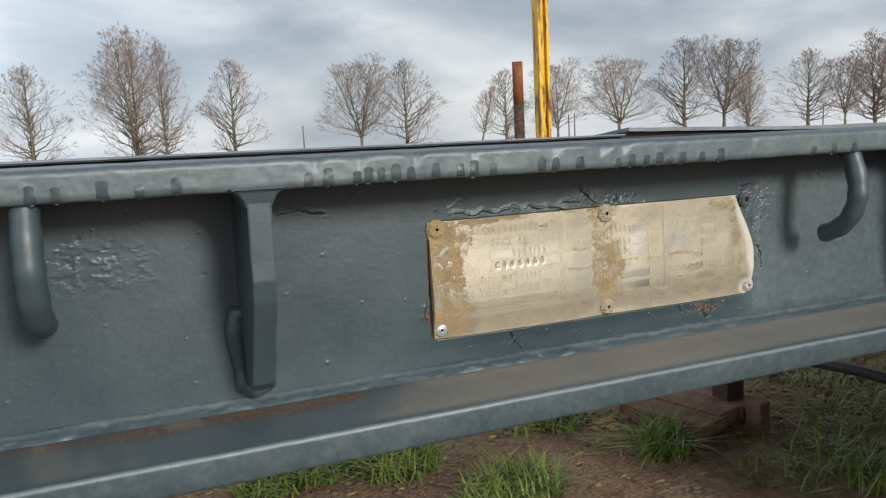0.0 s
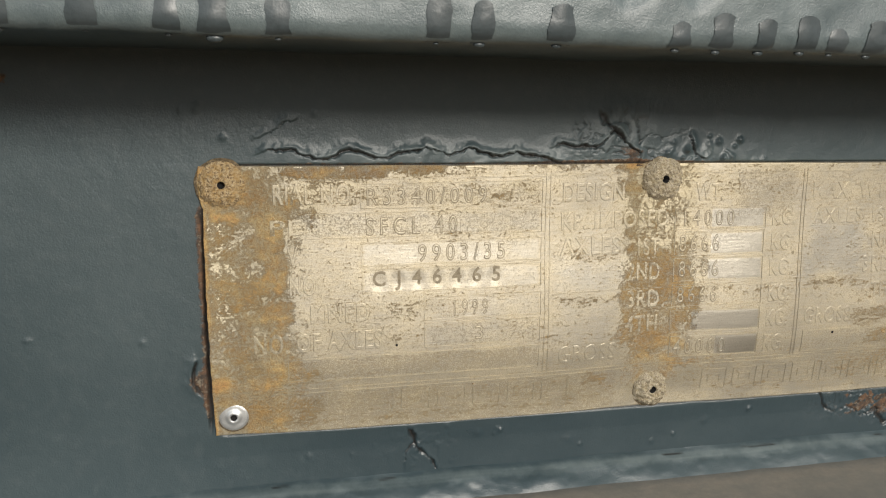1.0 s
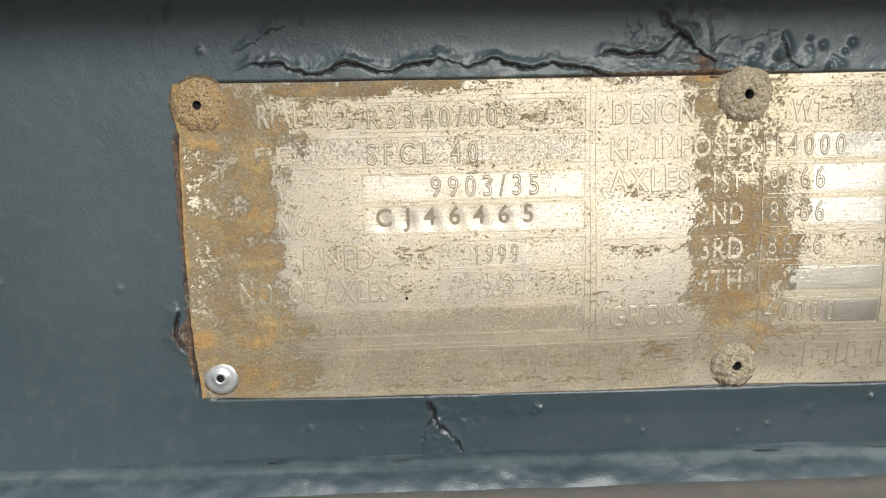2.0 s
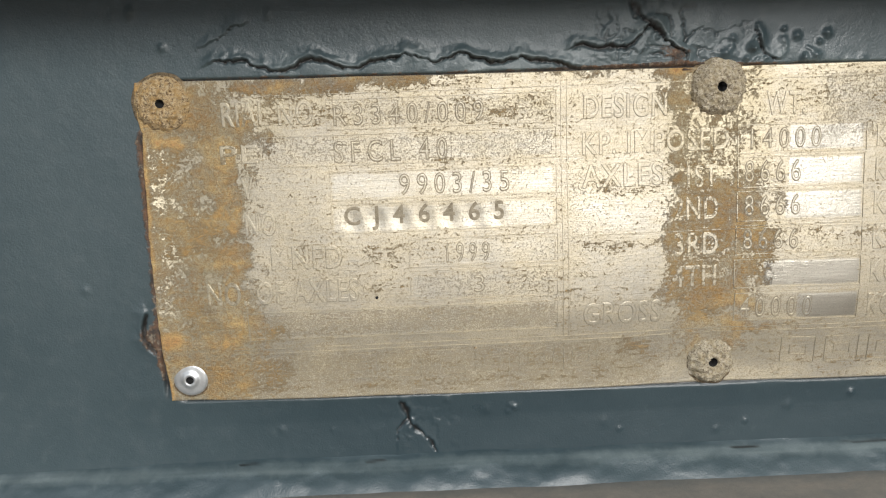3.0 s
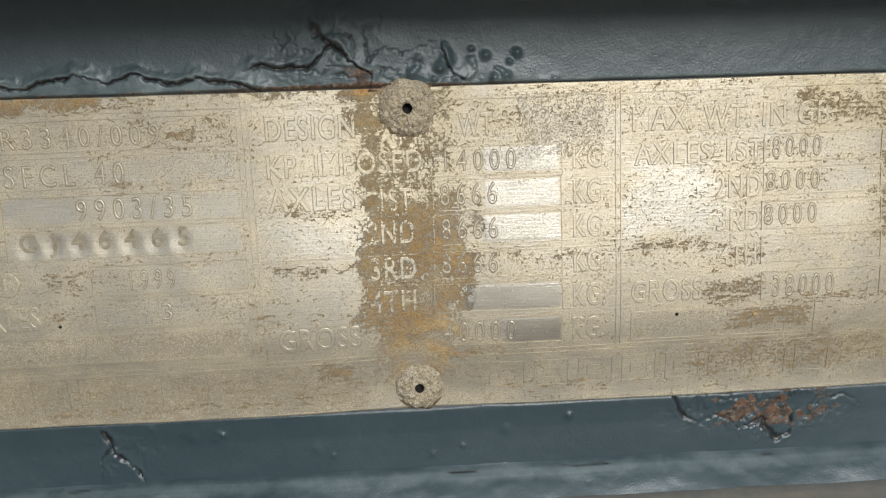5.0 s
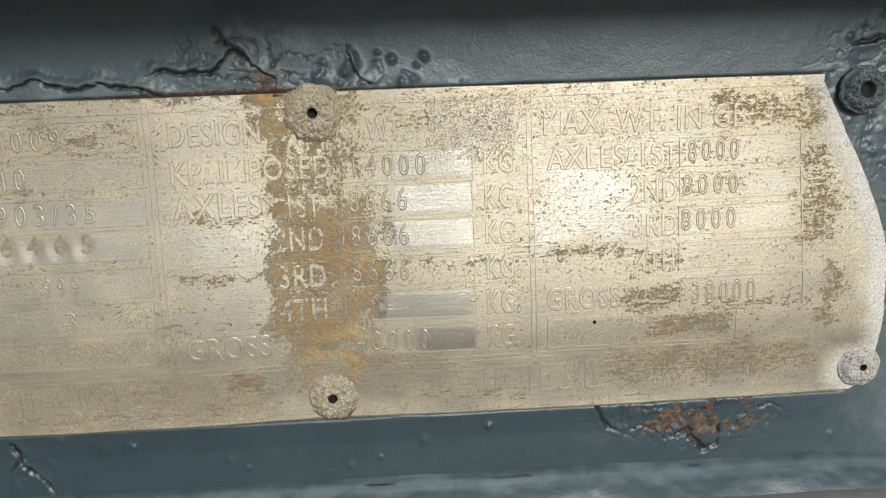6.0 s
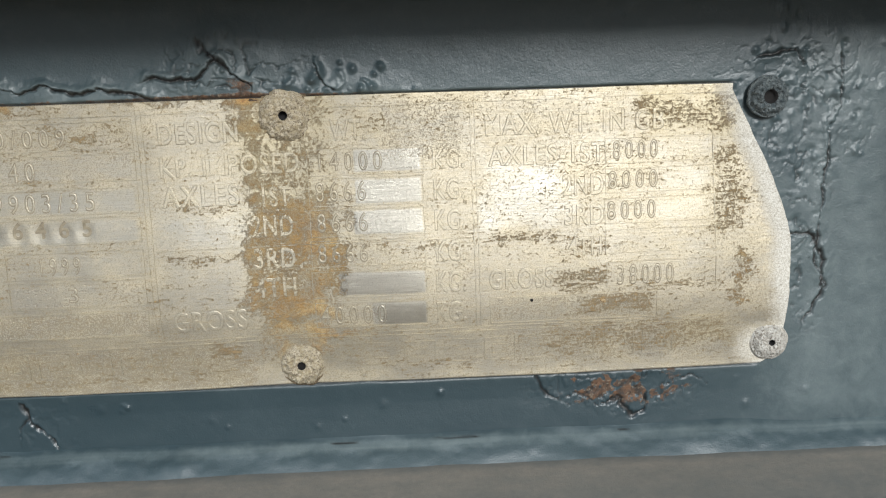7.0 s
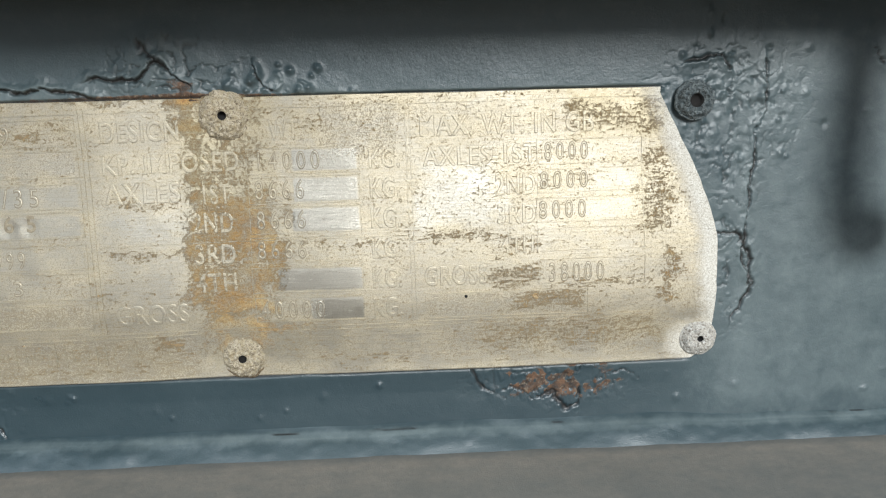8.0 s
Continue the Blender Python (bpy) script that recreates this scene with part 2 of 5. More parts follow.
# ---- more materials ----
def plate_metal():
    m, n = material("weathered aluminium plate")
    v = n.coords()
    hair = n.noise(n.coords((60, 60, 3000)), 1.0, 3, 0.6)
    grain, grit = n.noise(v, 850, 5, 0.72), n.noise(v, 2100, 3, 0.65)
    drag = n.noise(n.coords((240, 240, 1000)), 1.0, 6, 0.75, 0.3)
    blot = n.noise(n.coords((1, 1, 1.6)), 60, 7, 0.68, 0.4)
    patch = n.noise(v, 150, 6, 0.72, 0.5)
    clean, rust, grime, chalk, tan, pitted = (n.attribute(k) for k in ("clean", "rust", "grime", "chalk", "tan", "pitted"))
    metal = n.mix(n.ramp(hair, (0.3, 0), (0.7, 1)), (0.42, 0.394, 0.338), (0.545, 0.513, 0.442))
    metal = n.mix(n.ramp(grit, (0.44, 0), (0.60, 0.5)), metal, (0.37, 0.35, 0.31))
    # thin beige oxide over the bare metal
    film = n.mix(n.ramp(blot, (0.36, 0), (0.64, 1)), (0.45, 0.375, 0.245), (0.58, 0.505, 0.36))
    film = n.mix(n.math("MULTIPLY", n.ramp(grit, (0.45, 0), (0.60, 1)), 0.55), film, (0.25, 0.20, 0.125))
    film_on = n.math("SUBTRACT", n.ramp(n.math("ADD", blot, n.math("MULTIPLY", n.math("SUBTRACT", drag, 0.5), 0.5)), (0.36, 0.30), (0.66, 0.82)), n.math("MULTIPLY", clean, 1.1))
    film_on = n.math("MAXIMUM", film_on, 0.0)
    col = n.mix(film_on, metal, film)
    tan_on = n.math("MULTIPLY", n.ramp(n.math("ADD", tan, n.math("MULTIPLY", n.math("SUBTRACT", n.math("ADD", n.math("MULTIPLY", patch, 0.5), n.math("MULTIPLY", grain, 0.5)), 0.5), 1.5)), (0.26, 0), (0.86, 0.62)), n.math("SUBTRACT", 1.0, n.math("MULTIPLY", clean, 0.8)))
    col = n.mix(tan_on, col, n.mix(n.ramp(grain, (0.42, 0), (0.62, 1)), (0.50, 0.43, 0.27), (0.36, 0.29, 0.165)))
    # fine pits filled with dirt
    pit_on = n.ramp(n.math("ADD", n.math("ADD", n.math("MULTIPLY", grit, 0.65), n.math("MULTIPLY", grain, 0.35)), n.math("MULTIPLY", n.math("SUBTRACT", pitted, 0.5), 0.22)), (0.49, 0), (0.58, 0.52))
    col = n.mix(pit_on, col, (0.29, 0.24, 0.165))
    # crumbs of brown dirt, dragged along the brushing
    g = n.math("ADD", n.math("MULTIPLY", grain, 0.30), n.math("ADD", n.math("MULTIPLY", drag, 0.36), n.math("ADD", n.math("MULTIPLY", patch, 0.08), n.math("MULTIPLY", grit, 0.26))))
    g = n.math("ADD", n.math("SUBTRACT", n.math("MULTIPLY", g, 2.4), 0.47), n.math("MULTIPLY", n.math("SUBTRACT", grime, 0.5), 0.50))
    fringe = n.ramp(g, (0.66, 0), (0.84, 0.62))
    col = n.mix(fringe, col, n.mix(n.ramp(grain, (0.42, 0), (0.60, 1)), (0.36, 0.265, 0.145), (0.48, 0.40, 0.27)))
    dirt_on = n.ramp(g, (0.765, 0), (0.93, 0.80))
    dirt = n.mix(n.ramp(n.math("ADD", n.math("MULTIPLY", grit, 0.5), n.math("MULTIPLY", patch, 0.5)), (0.42, 0), (0.60, 1)), (0.17, 0.108, 0.05), n.mix(n.ramp(blot, (0.42, 0), (0.58, 1)), (0.50, 0.325, 0.125), (0.41, 0.29, 0.14)))
    col = n.mix(dirt_on, col, dirt)
    # ochre rust bleeding in, orange where it is thick
    ochre = n.mix(n.ramp(blot, (0.38, 0), (0.60, 1)), (0.47, 0.265, 0.07), (0.62, 0.43, 0.17))
    ochre = n.mix(n.ramp(n.math("ADD", rust, n.math("MULTIPLY", n.math("SUBTRACT", patch, 0.5), 0.8)), (0.80, 0), (1.0, 0.85)), ochre, (0.42, 0.185, 0.045))
    ochre = n.mix(n.ramp(n.math("ADD", n.math("MULTIPLY", grit, 0.5), n.math("MULTIPLY", grain, 0.5)), (0.475, 0), (0.56, 0.70)), ochre, (0.20, 0.113, 0.043))
    r_on = n.ramp(n.math("ADD", rust, n.math("ADD", n.math("MULTIPLY", n.math("SUBTRACT", patch, 0.5), 1.2), n.math("ADD", n.math("MULTIPLY", n.math("SUBTRACT", grain, 0.5), 1.0), n.math("MULTIPLY", n.math("SUBTRACT", grit, 0.5), 0.8)))), (0.34, 0), (0.76, 0.86))
    col = n.mix(r_on, col, ochre)
    rim = n.ramp(n.math("ADD", chalk, n.math("MULTIPLY", n.math("SUBTRACT", grain, 0.5), 1.1)), (0.25, 0), (0.95, 0.85))
    col = n.mix(rim, col, n.mix(n.ramp(grit, (0.4, 0), (0.62, 1)), (0.74, 0.72, 0.665), (0.46, 0.42, 0.35)))
    dull = n.math("MINIMUM", n.math("ADD", n.math("MULTIPLY", n.math("MAXIMUM", film_on, tan_on), 0.40), n.math("ADD", n.math("MULTIPLY", pit_on, 0.3), n.math("ADD", rim, n.math("ADD", dirt_on, r_on)))), 1.0)
    met = n.math("SUBTRACT", 0.98, n.math("MULTIPLY", dull, 0.90))
    rough = n.math("SUBTRACT", n.math("ADD", 0.455, n.math("MULTIPLY", dull, 0.27)), n.math("MULTIPLY", clean, 0.10))
    h = n.math("ADD", n.math("MULTIPLY", hair, 0.24), n.math("ADD", n.math("MULTIPLY", n.math("MULTIPLY", grain, n.math("ADD", dull, 0.30)), 0.75), n.math("MULTIPLY", n.math("MULTIPLY", n.math("MAXIMUM", dirt_on, r_on), n.math("ADD", grain, grit)), 1.9)))
    h = n.math("SUBTRACT", n.math("ADD", h, n.math("MULTIPLY", n.math("MULTIPLY", grit, clean), 0.55)), n.math("MULTIPLY", pit_on, 0.7))
    p = n.surface(col, rough, met, h, 0.00030, 0.5, 0.75)
    p.inputs["Anisotropic"].default_value = 0.2
    p.inputs["Anisotropic Rotation"].default_value = 0.25
    t = n.add("ShaderNodeTangent")
    t.direction_type = "UV_MAP"
    t.uv_map = "flat"
    n.link(t.outputs["Tangent"], p.inputs["Tangent"])
    return m


def crust_mat(name, dark, mid, pale, metal=0.0):
    """Granular oxide and dirt."""
    m, n = material(name)
    v = n.coords()
    a, b = n.noise(v, 520, 5, 0.75), n.noise(v, 1500, 3, 0.7)
    col = n.mix(n.ramp(a, (0.40, 0), (0.60, 1)), mid, pale)
    col = n.mix(n.ramp(n.math("ADD", n.math("MULTIPLY", a, 0.4), n.math("MULTIPLY", b, 0.6)), (0.50, 0), (0.58, 0.9)), col, dark)
    n.surface(col, 0.75, metal, n.math("ADD", a, n.math("MULTIPLY", b, 0.6)), 0.0012, 0.4, 1.0)
    return m


PLATE = plate_metal()
STAMP = rubbed("dirt and edge shade in the figures", (0.19, 0.155, 0.105), (0.36, 0.31, 0.22), 0.7, 0.1, 420, 0.0002, 0.4)
CRUST = crust_mat("crusted dirty rivet", (0.17, 0.125, 0.07), (0.42, 0.345, 0.22), (0.66, 0.59, 0.46))
CRUST_RUST = crust_mat("rusty crusted rivet", (0.12, 0.062, 0.022), (0.43, 0.28, 0.115), (0.62, 0.50, 0.32))
GREY_CRUST = crust_mat("painted crusted rivet", (0.012, 0.015, 0.017), (0.06, 0.078, 0.085), (0.22, 0.25, 0.25))
CHALK = crust_mat("chalky oxidised rivet", (0.20, 0.17, 0.13), (0.50, 0.46, 0.40), (0.68, 0.66, 0.61))
ALU = rubbed("dull bright aluminium", (0.50, 0.51, 0.51), (0.66, 0.67, 0.67), 0.42, 0.75, 300, 0.0002, 0.3)
DARK = rubbed("dark hollow", (0.008, 0.008, 0.008), (0.015, 0.013, 0.012), 0.9, 0.0, 100)
WET = rubbed("wet darkened paint", (0.046, 0.060, 0.065), (0.064, 0.078, 0.083), 0.36, 0.0, 60, 0.0003, 0.3, 0.0, 0.5)
YELLOW = rubbed("worn yellow paint", (0.66, 0.37, 0.012), (0.80, 0.50, 0.05), 0.5, 0.0, 9, 0.002, 0.4, 0.10, 0.4, 0.14)
RUST = rubbed("rusted steel pipe", (0.17, 0.055, 0.022), (0.27, 0.10, 0.04), 0.85, 0.0, 6, 0.004, 0.5)
SOOT = rubbed("blackened steel", (0.02, 0.017, 0.015), (0.10, 0.062, 0.04), 0.85, 0.0, 8, 0.004, 0.5, 0.10)
BROWN = rubbed("dark brown painted sheet", (0.045, 0.03, 0.024), (0.075, 0.05, 0.038), 0.6, 0.0, 5, 0.002, 0.4)
TIMBER = rubbed("weathered brown timber", (0.13, 0.064, 0.035), (0.26, 0.158, 0.10), 0.85, 0.0, 14, 0.006, 0.8)
STEEL = rubbed("dull dark steel", (0.03, 0.033, 0.036), (0.055, 0.058, 0.06), 0.6, 0.0, 20, 0.002, 0.4)
BARK = rubbed("grey olive bark", (0.13, 0.115, 0.078), (0.21, 0.185, 0.13), 0.9, 0.0, 2, 0.01, 0.4)
TWIG = rubbed("brown grey bare twigs", (0.21, 0.165, 0.14), (0.33, 0.265, 0.225), 0.9, 0.0, 1, 0.01, 0.2)
GRASS = rubbed("blades of grass", (0.10, 0.165, 0.024), (0.25, 0.30, 0.065), 0.5, 0.0, 7, 0.002, 0.2)
DRY = rubbed("dry leaves", (0.26, 0.17, 0.06), (0.38, 0.27, 0.11), 0.8, 0.0, 9, 0.002, 0.3)


def ground_mat():
    m, n = material("bare earth with thin grass")
    v = n.coords()
    big, mid, small = n.noise(v, 0.35, 5, 0.6), n.noise(v, 3.5, 6, 0.65), n.noise(v, 45, 5, 0.65)
    earth = n.mix(n.ramp(mid, (0.35, 0), (0.65, 1)), (0.175, 0.108, 0.067), (0.345, 0.232, 0.155))
    earth = n.mix(n.math("MULTIPLY", n.ramp(small, (0.45, 0), (0.7, 1)), 0.6), earth, (0.052, 0.035, 0.024))
    green = n.mix(n.ramp(small, (0.3, 0), (0.7, 1)), (0.04, 0.065, 0.015), (0.09, 0.125, 0.03))
    far = n.ramp(n.math("ADD", n.math("MULTIPLY", big, 0.6), n.math("MULTIPLY", mid, 0.4)), (0.50, 0), (0.62, 0.9))
    n.surface(n.mix(far, earth, green), 0.92, 0.0, n.math("ADD", small, n.math("MULTIPLY", mid, 2.0)), 0.03, 0.2, 0.7)
    return m


EARTH = ground_mat()

# ---- ground: one sheet to the horizon ----
near_x = np.concatenate([[-900, -300, -100, -40, -15, -6], np.arange(-3, 8.01, 0.08), [12, 20, 40, 100, 300, 900]])
near_y = np.concatenate([[-900, -300, -100, -30, -10, -4], np.arange(-1, 9.01, 0.08), [13, 20, 40, 100, 300, 900]])


FALL = 0.022  # the field beyond the trailer slopes gently away


def ground_place(u, v):
    close = np.clip(1 - np.hypot(u - 2, v - 3) / 7, 0, 1)
    return u, v, close * (0.11 * value_noise(u, v, 1.4, 3, 5) - 0.06) - FALL * np.clip(v - 9, 0, 2000)


ground = part("ground", grid_mesh("ground", near_x, near_y, ground_place), EARTH)
tagged(ground, "brown bare earth with thin patches of grass", "ground", kind="structure")


# ---- unseen screen behind, added to close the place and block the low sky ----
def low_screen(u, v):
    a = np.radians(u)
    r = 34 + 5 * value_noise(u, 0 * u, 0.3, 4, 3)
    return r * np.cos(a), r * np.sin(a), np.where(v > 0.5, 2.3 + 1.4 * (value_noise(u, 0 * u, 0.9, 6, 4) - 0.5), -0.5)


SCREEN = rubbed("dark unseen screen", (0.022, 0.024, 0.014), (0.055, 0.048, 0.034), 0.95, 0.0, 0.8, 0.05, 0.5)
tagged(part("backdrop", grid_mesh("backdrop", np.linspace(190, 350, 320), np.array([0.0, 0.3, 0.6, 1.0]), low_screen), SCREEN), "unseen dark screen behind the viewpoint, blocking the low sky", "backdrop", kind="structure")

# ---- trailer ----
def thing(name, label, category, at=None, group=""):
    ob = new(name)
    ob.empty_display_size = 0.05
    if at is not None:
        ob.matrix_basis = at
    return tagged(ob, label, category, group)


SLOPE = 0.57
trailer = thing("trailer", "grey painted steel trailer chassis beam with flaking paint", "trailer", pose(-1.15 * math.sin(radians(SLOPE)), 0, 0.2 * math.sin(radians(SLOPE)), 0, SLOPE, 0))
WEB_Y = 0.638


def span(x, a, b, soft):
    """1 between a and b, with soft ends."""
    return np.clip((x - a) / soft, 0, 1) * np.clip((b - x) / soft, 0, 1)


def ridged(x, z, freq, seed):
    return 1 - np.abs(2 * value_noise(x, z, freq, seed, 3) - 1)


# splits in the paint: (how far the lip stands off, which side of the line lifts, points along it)
ABOVE = [
    (0.0020, 1, [(0.257, 1.191), (0.268, 1.192), (0.275, 1.189), (0.283, 1.190), (0.290, 1.193), (0.299, 1.189), (0.310, 1.191), (0.319, 1.194), (0.329, 1.190), (0.337, 1.193), (0.347, 1.190), (0.356, 1.191), (0.367, 1.190), (0.377, 1.187)]),
    (0.0018, 1, [(0.375, 1.194), (0.384, 1.195), (0.391, 1.193), (0.399, 1.200), (0.405, 1.196), (0.411, 1.191), (0.410, 1.186)]),
    (0.0014, 1, [(0.434, 1.198), (0.436, 1.191), (0.440, 1.189)]),
    (0.0008, 1, [(0.392, 1.208), (0.396, 1.201), (0.399, 1.200)]),
    (0.0010, 1, [(0.256, 1.1975), (0.262, 1.2000), (0.267, 1.2030)]),
]
CORNER = [
    (0.0012, -1, [(0.594, 1.195), (0.602, 1.197), (0.609, 1.199), (0.613, 1.193)]),
    (0.0010, 1, [(0.609, 1.130), (0.619, 1.129), (0.625, 1.119), (0.624, 1.109)]),
    (0.0010, -1, [(0.626, 1.196), (0.627, 1.180), (0.624, 1.170), (0.623, 1.154), (0.622, 1.138), (0.621, 1.119), (0.626, 1.109), (0.618, 1.094)]),
]
BELOW = [
    (0.0005, 1, [(0.315, 1.074), (0.317, 1.067), (0.323, 1.059), (0.326, 1.056)]),
    (0.0004, -1, [(0.312, 1.058), (0.313, 1.064), (0.317, 1.067)]),
    (0.0002, -1, [(0.512, 1.078), (0.516, 1.070), (0.524, 1.066), (0.530, 1.068), (0.537, 1.063), (0.545, 1.066), (0.552, 1.058), (0.556, 1.060), (0.557, 1.068), (0.569, 1.073), (0.575, 1.075), (0.581, 1.071)]),
    (0.0012, -1, [(0.2275, 1.109), (0.2265, 1.102), (0.2310, 1.095)]),
]
FAR = [
    (0.0008, 1, [(0.104, 1.203), (0.114, 1.205), (0.124, 1.204), (0.140, 1.202)]),
    (0.0009, -1, [(0.668, 1.200), (0.672, 1.194)]),
    (0.0009, 1, [(0.705, 1.203), (0.712, 1.198)]),
]
SPLITS = ABOVE + CORNER + BELOW + FAR
rng = random.Random(41)
PIMPLES = [(rng.uniform(-0.13, 0.85), rng.uniform(1.058, 1.215), rng.uniform(0.0006, 0.0014), rng.uniform(0.0003, 0.0009)) for _ in range(90)]
PIMPLES += [(rng.gauss(0.612, 0.014), rng.gauss(1.185, 0.013), rng.uniform(0.0006, 0.0014), rng.uniform(-0.0010, 0.0012)) for _ in range(90)]
PIMPLES += [(rng.gauss(0.44, 0.012), rng.gauss(1.191, 0.004), rng.uniform(0.0008, 0.0018), rng.uniform(0.0004, 0.0014)) for _ in range(22)]
PIMPLES += [(rng.uniform(0.24, 0.75), rng.uniform(1.058, 1.076), rng.uniform(0.0006, 0.0020), rng.uniform(0.0002, 0.0006)) for _ in range(20)]
PIMPLES += [(rng.gauss(-0.045, 0.03), rng.gauss(1.176, 0.016), rng.uniform(0.0006, 0.0018), rng.uniform(-0.0006, 0.0006)) for _ in range(24)]


def near_line(points, x, z):
    """Distance to a broken line, and on which side of it a place lies."""
    best, side = np.full(x.shape, 9.0), np.zeros(x.shape)
    for (ax, az), (bx, bz) in zip(points, points[1:]):
        dx, dz = bx - ax, bz - az
        t = np.clip(((x - ax) * dx + (z - az) * dz) / (dx * dx + dz * dz), 0, 1)
        ex, ez = x - ax - t * dx, z - az - t * dz
        d = np.hypot(ex, ez)
        closer = d < best
        best, side = np.where(closer, d, best), np.where(closer, np.sign(dx * ez - dz * ex), side)
    return best, side


def warped(x, z):
    return x + 0.0042 * (value_noise(x, z, 150, 5, 4, 0.7) - 0.5), z + 0.0046 * (value_noise(x, z, 150, 8, 4, 0.7) - 0.5)


def edge_top(x):
    """The plate's upper edge, on the web."""
    return 1.1861 + 0.0030 * (x - 0.2)


def edge_low(x):
    return 1.0747 + 0.0033 * (1 - np.clip((x - 0.2345) / 0.374, 0, 1)) ** 2 + 0.00995 * (x - 0.2)


def crust_masks(x, z):
    x, z = warped(x + 0.006 * (value_noise(x, z, 45, 8) - 0.5), z + 0.004 * (value_noise(x, z, 60, 5) - 0.5))
    over = span(x, 0.262, 0.40, 0.02) * bump_at(z - 1.1895, 0.0085)
    blister = np.clip(1.5 - np.hypot((x - 0.405) / 0.020, (z - 1.198) / 0.012), 0, 1)
    lumps = span(x, 0.425, 0.47, 0.01) * bump_at(z - 1.1895, 0.007)
    corner = np.clip(1.4 - np.hypot((x - 0.612) / 0.028, (z - 1.178) / 0.026), 0, 1)
    strip = span(z, 1.085, 1.17, 0.02) * bump_at(x - 0.617, 0.014)
    below = np.clip(1.2 - np.hypot((x - 0.320) / 0.017, (z - 1.064) / 0.012), 0, 1)
    rusty = np.clip(1.5 - np.hypot((x - 0.546) / 0.029, (z - 1.0715) / 0.0095), 0, 1)
    left = np.clip(1.2 - np.hypot((x + 0.04) / 0.05, (z - 1.175) / 0.022), 0, 1)
    return over, blister, lumps, corner, strip, below, rusty, left


def flakes(x, z, freq, seed, cut, soft=0.03):
    """Broken plateaus with steep edges."""
    return np.clip((value_noise(*warped(x, z), freq, seed, 4, 0.6) - cut) / soft, 0, 1)


def split_parts(x, z):
    wx, wz = warped(x, z)
    lift, gap = 0 * x, 0 * x
    for stand, way, points in SPLITS:
        pts = np.array(points)
        near = (x > pts[:, 0].min() - 0.01) & (x < pts[:, 0].max() + 0.01) & (z > pts[:, 1].min() - 0.01) & (z < pts[:, 1].max() + 0.01)
        if not near.any():
            continue
        d, side = near_line(points, wx[near], wz[near])
        width = 0.0011 * np.clip(value_noise(x[near], z[near], 90, 6, 3) * 2.4 - 0.75, 0.10, 1)
        lift[near] += np.where(side * way > 0, stand * (0.25 + 0.9 * value_noise(x[near], z[near], 110, 9, 3)) * np.exp(-((d / 0.0026) ** 2)), 0.0)
        gap[near] = np.maximum(gap[near], np.clip(1.25 - d / width, 0, 1))
    return lift, gap


def web_crack_shade(x, z):
    over, blister, lumps, corner, strip, below, rusty, left = crust_masks(x, z)
    gap = split_parts(x, z)[1]
    net = np.clip((ridged(*warped(x, z), 120, 6) - 0.955) / 0.03, 0, 1)
    # dark gap lines along the plate's edges, with their shadow painted in
    top = edge_top(x)
    seam = span(x, 0.236, 0.588, 0.004) * np.clip(1.3 - np.abs(z - top) / (0.0004 + 0.0006 * value_noise(x, 0 * x, 60, 2, 3)), 0, 1)
    low = edge_low(x)
    sill = span(x, 0.236, 0.602, 0.004) * np.clip(1.3 - np.abs(z - low) / (0.0003 + 0.0011 * value_noise(x, 0 * x, 45, 7, 3)), 0, 1)
    side = span(z, 1.078, 1.172, 0.006) * np.clip(1.3 - np.abs(x - 0.2335) / (0.0003 + 0.0009 * value_noise(z, 0 * z, 60, 3, 3)), 0, 1)
    gap = np.maximum(gap, 0.9 * np.maximum(seam, np.maximum(sill, side)))
    return np.clip(gap + net * np.clip(0.6 * blister + 0.5 * rusty + 0.4 * corner + 0.5 * strip + 0.1 * left, 0, 1), 0, 1)


def web_relief(x, z):
    over, blister, lumps, corner, strip, below, rusty, left = crust_masks(x, z)
    h = 0.0005 * value_noise(x, z, 22, 1, 3) + 0.00012 * value_noise(x, z, 260, 2, 2)
    h = h + over * (0.0003 * flakes(x, z, 60, 3, 0.5, 0.10) + 0.0005 * value_noise(x, z, 75, 4, 3))
    h = h + blister * (0.0006 + 0.0007 * flakes(x, z, 70, 9, 0.5) + 0.0006 * value_noise(x, z, 160, 1, 3)) + lumps * (0.0004 + 0.0009 * flakes(x, z, 110, 7, 0.5, 0.12))
    h = h + corner * 0.0003 * flakes(x, z, 140, 4, 0.5, 0.1) + strip * 0.0004 * flakes(x, z, 75, 5, 0.48)
    h = h + below * 0.0003 * flakes(x, z, 90, 7, 0.5) - rusty * 0.0005 * flakes(x, z, 180, 8, 0.45) + rusty * 0.0005 * value_noise(x, z, 260, 8, 3) + left * (0.0003 * flakes(x, z, 75, 1, 0.5, 0.20) + 0.0006 * flakes(x, z, 150, 3, 0.52, 0.08) + 0.0005 * value_noise(x, z, 130, 2, 3))
    h = h - 0.0012 * np.clip((1.080 - z) / 0.012, 0, 1) * span(x, 0.20, 0.62, 0.03)
    for px, pz, r, tall in PIMPLES:
        near = np.nonzero((np.abs(x - px) < 2.2 * r) & (np.abs(z - pz) < 2.2 * r))[0]
        if len(near):
            h[near] += tall * np.exp(-(np.hypot(x[near] - px, z[near] - pz) / r) ** 2)
    h = h + split_parts(x, z)[0] - 0.0012 * web_crack_shade(x, z)
    under = span(x, 0.232, 0.600, 0.003) * span(z, edge_low(x) - 0.0004, edge_top(x), 0.0012)
    return np.minimum(h, 0.0060 - 0.0052 * under)


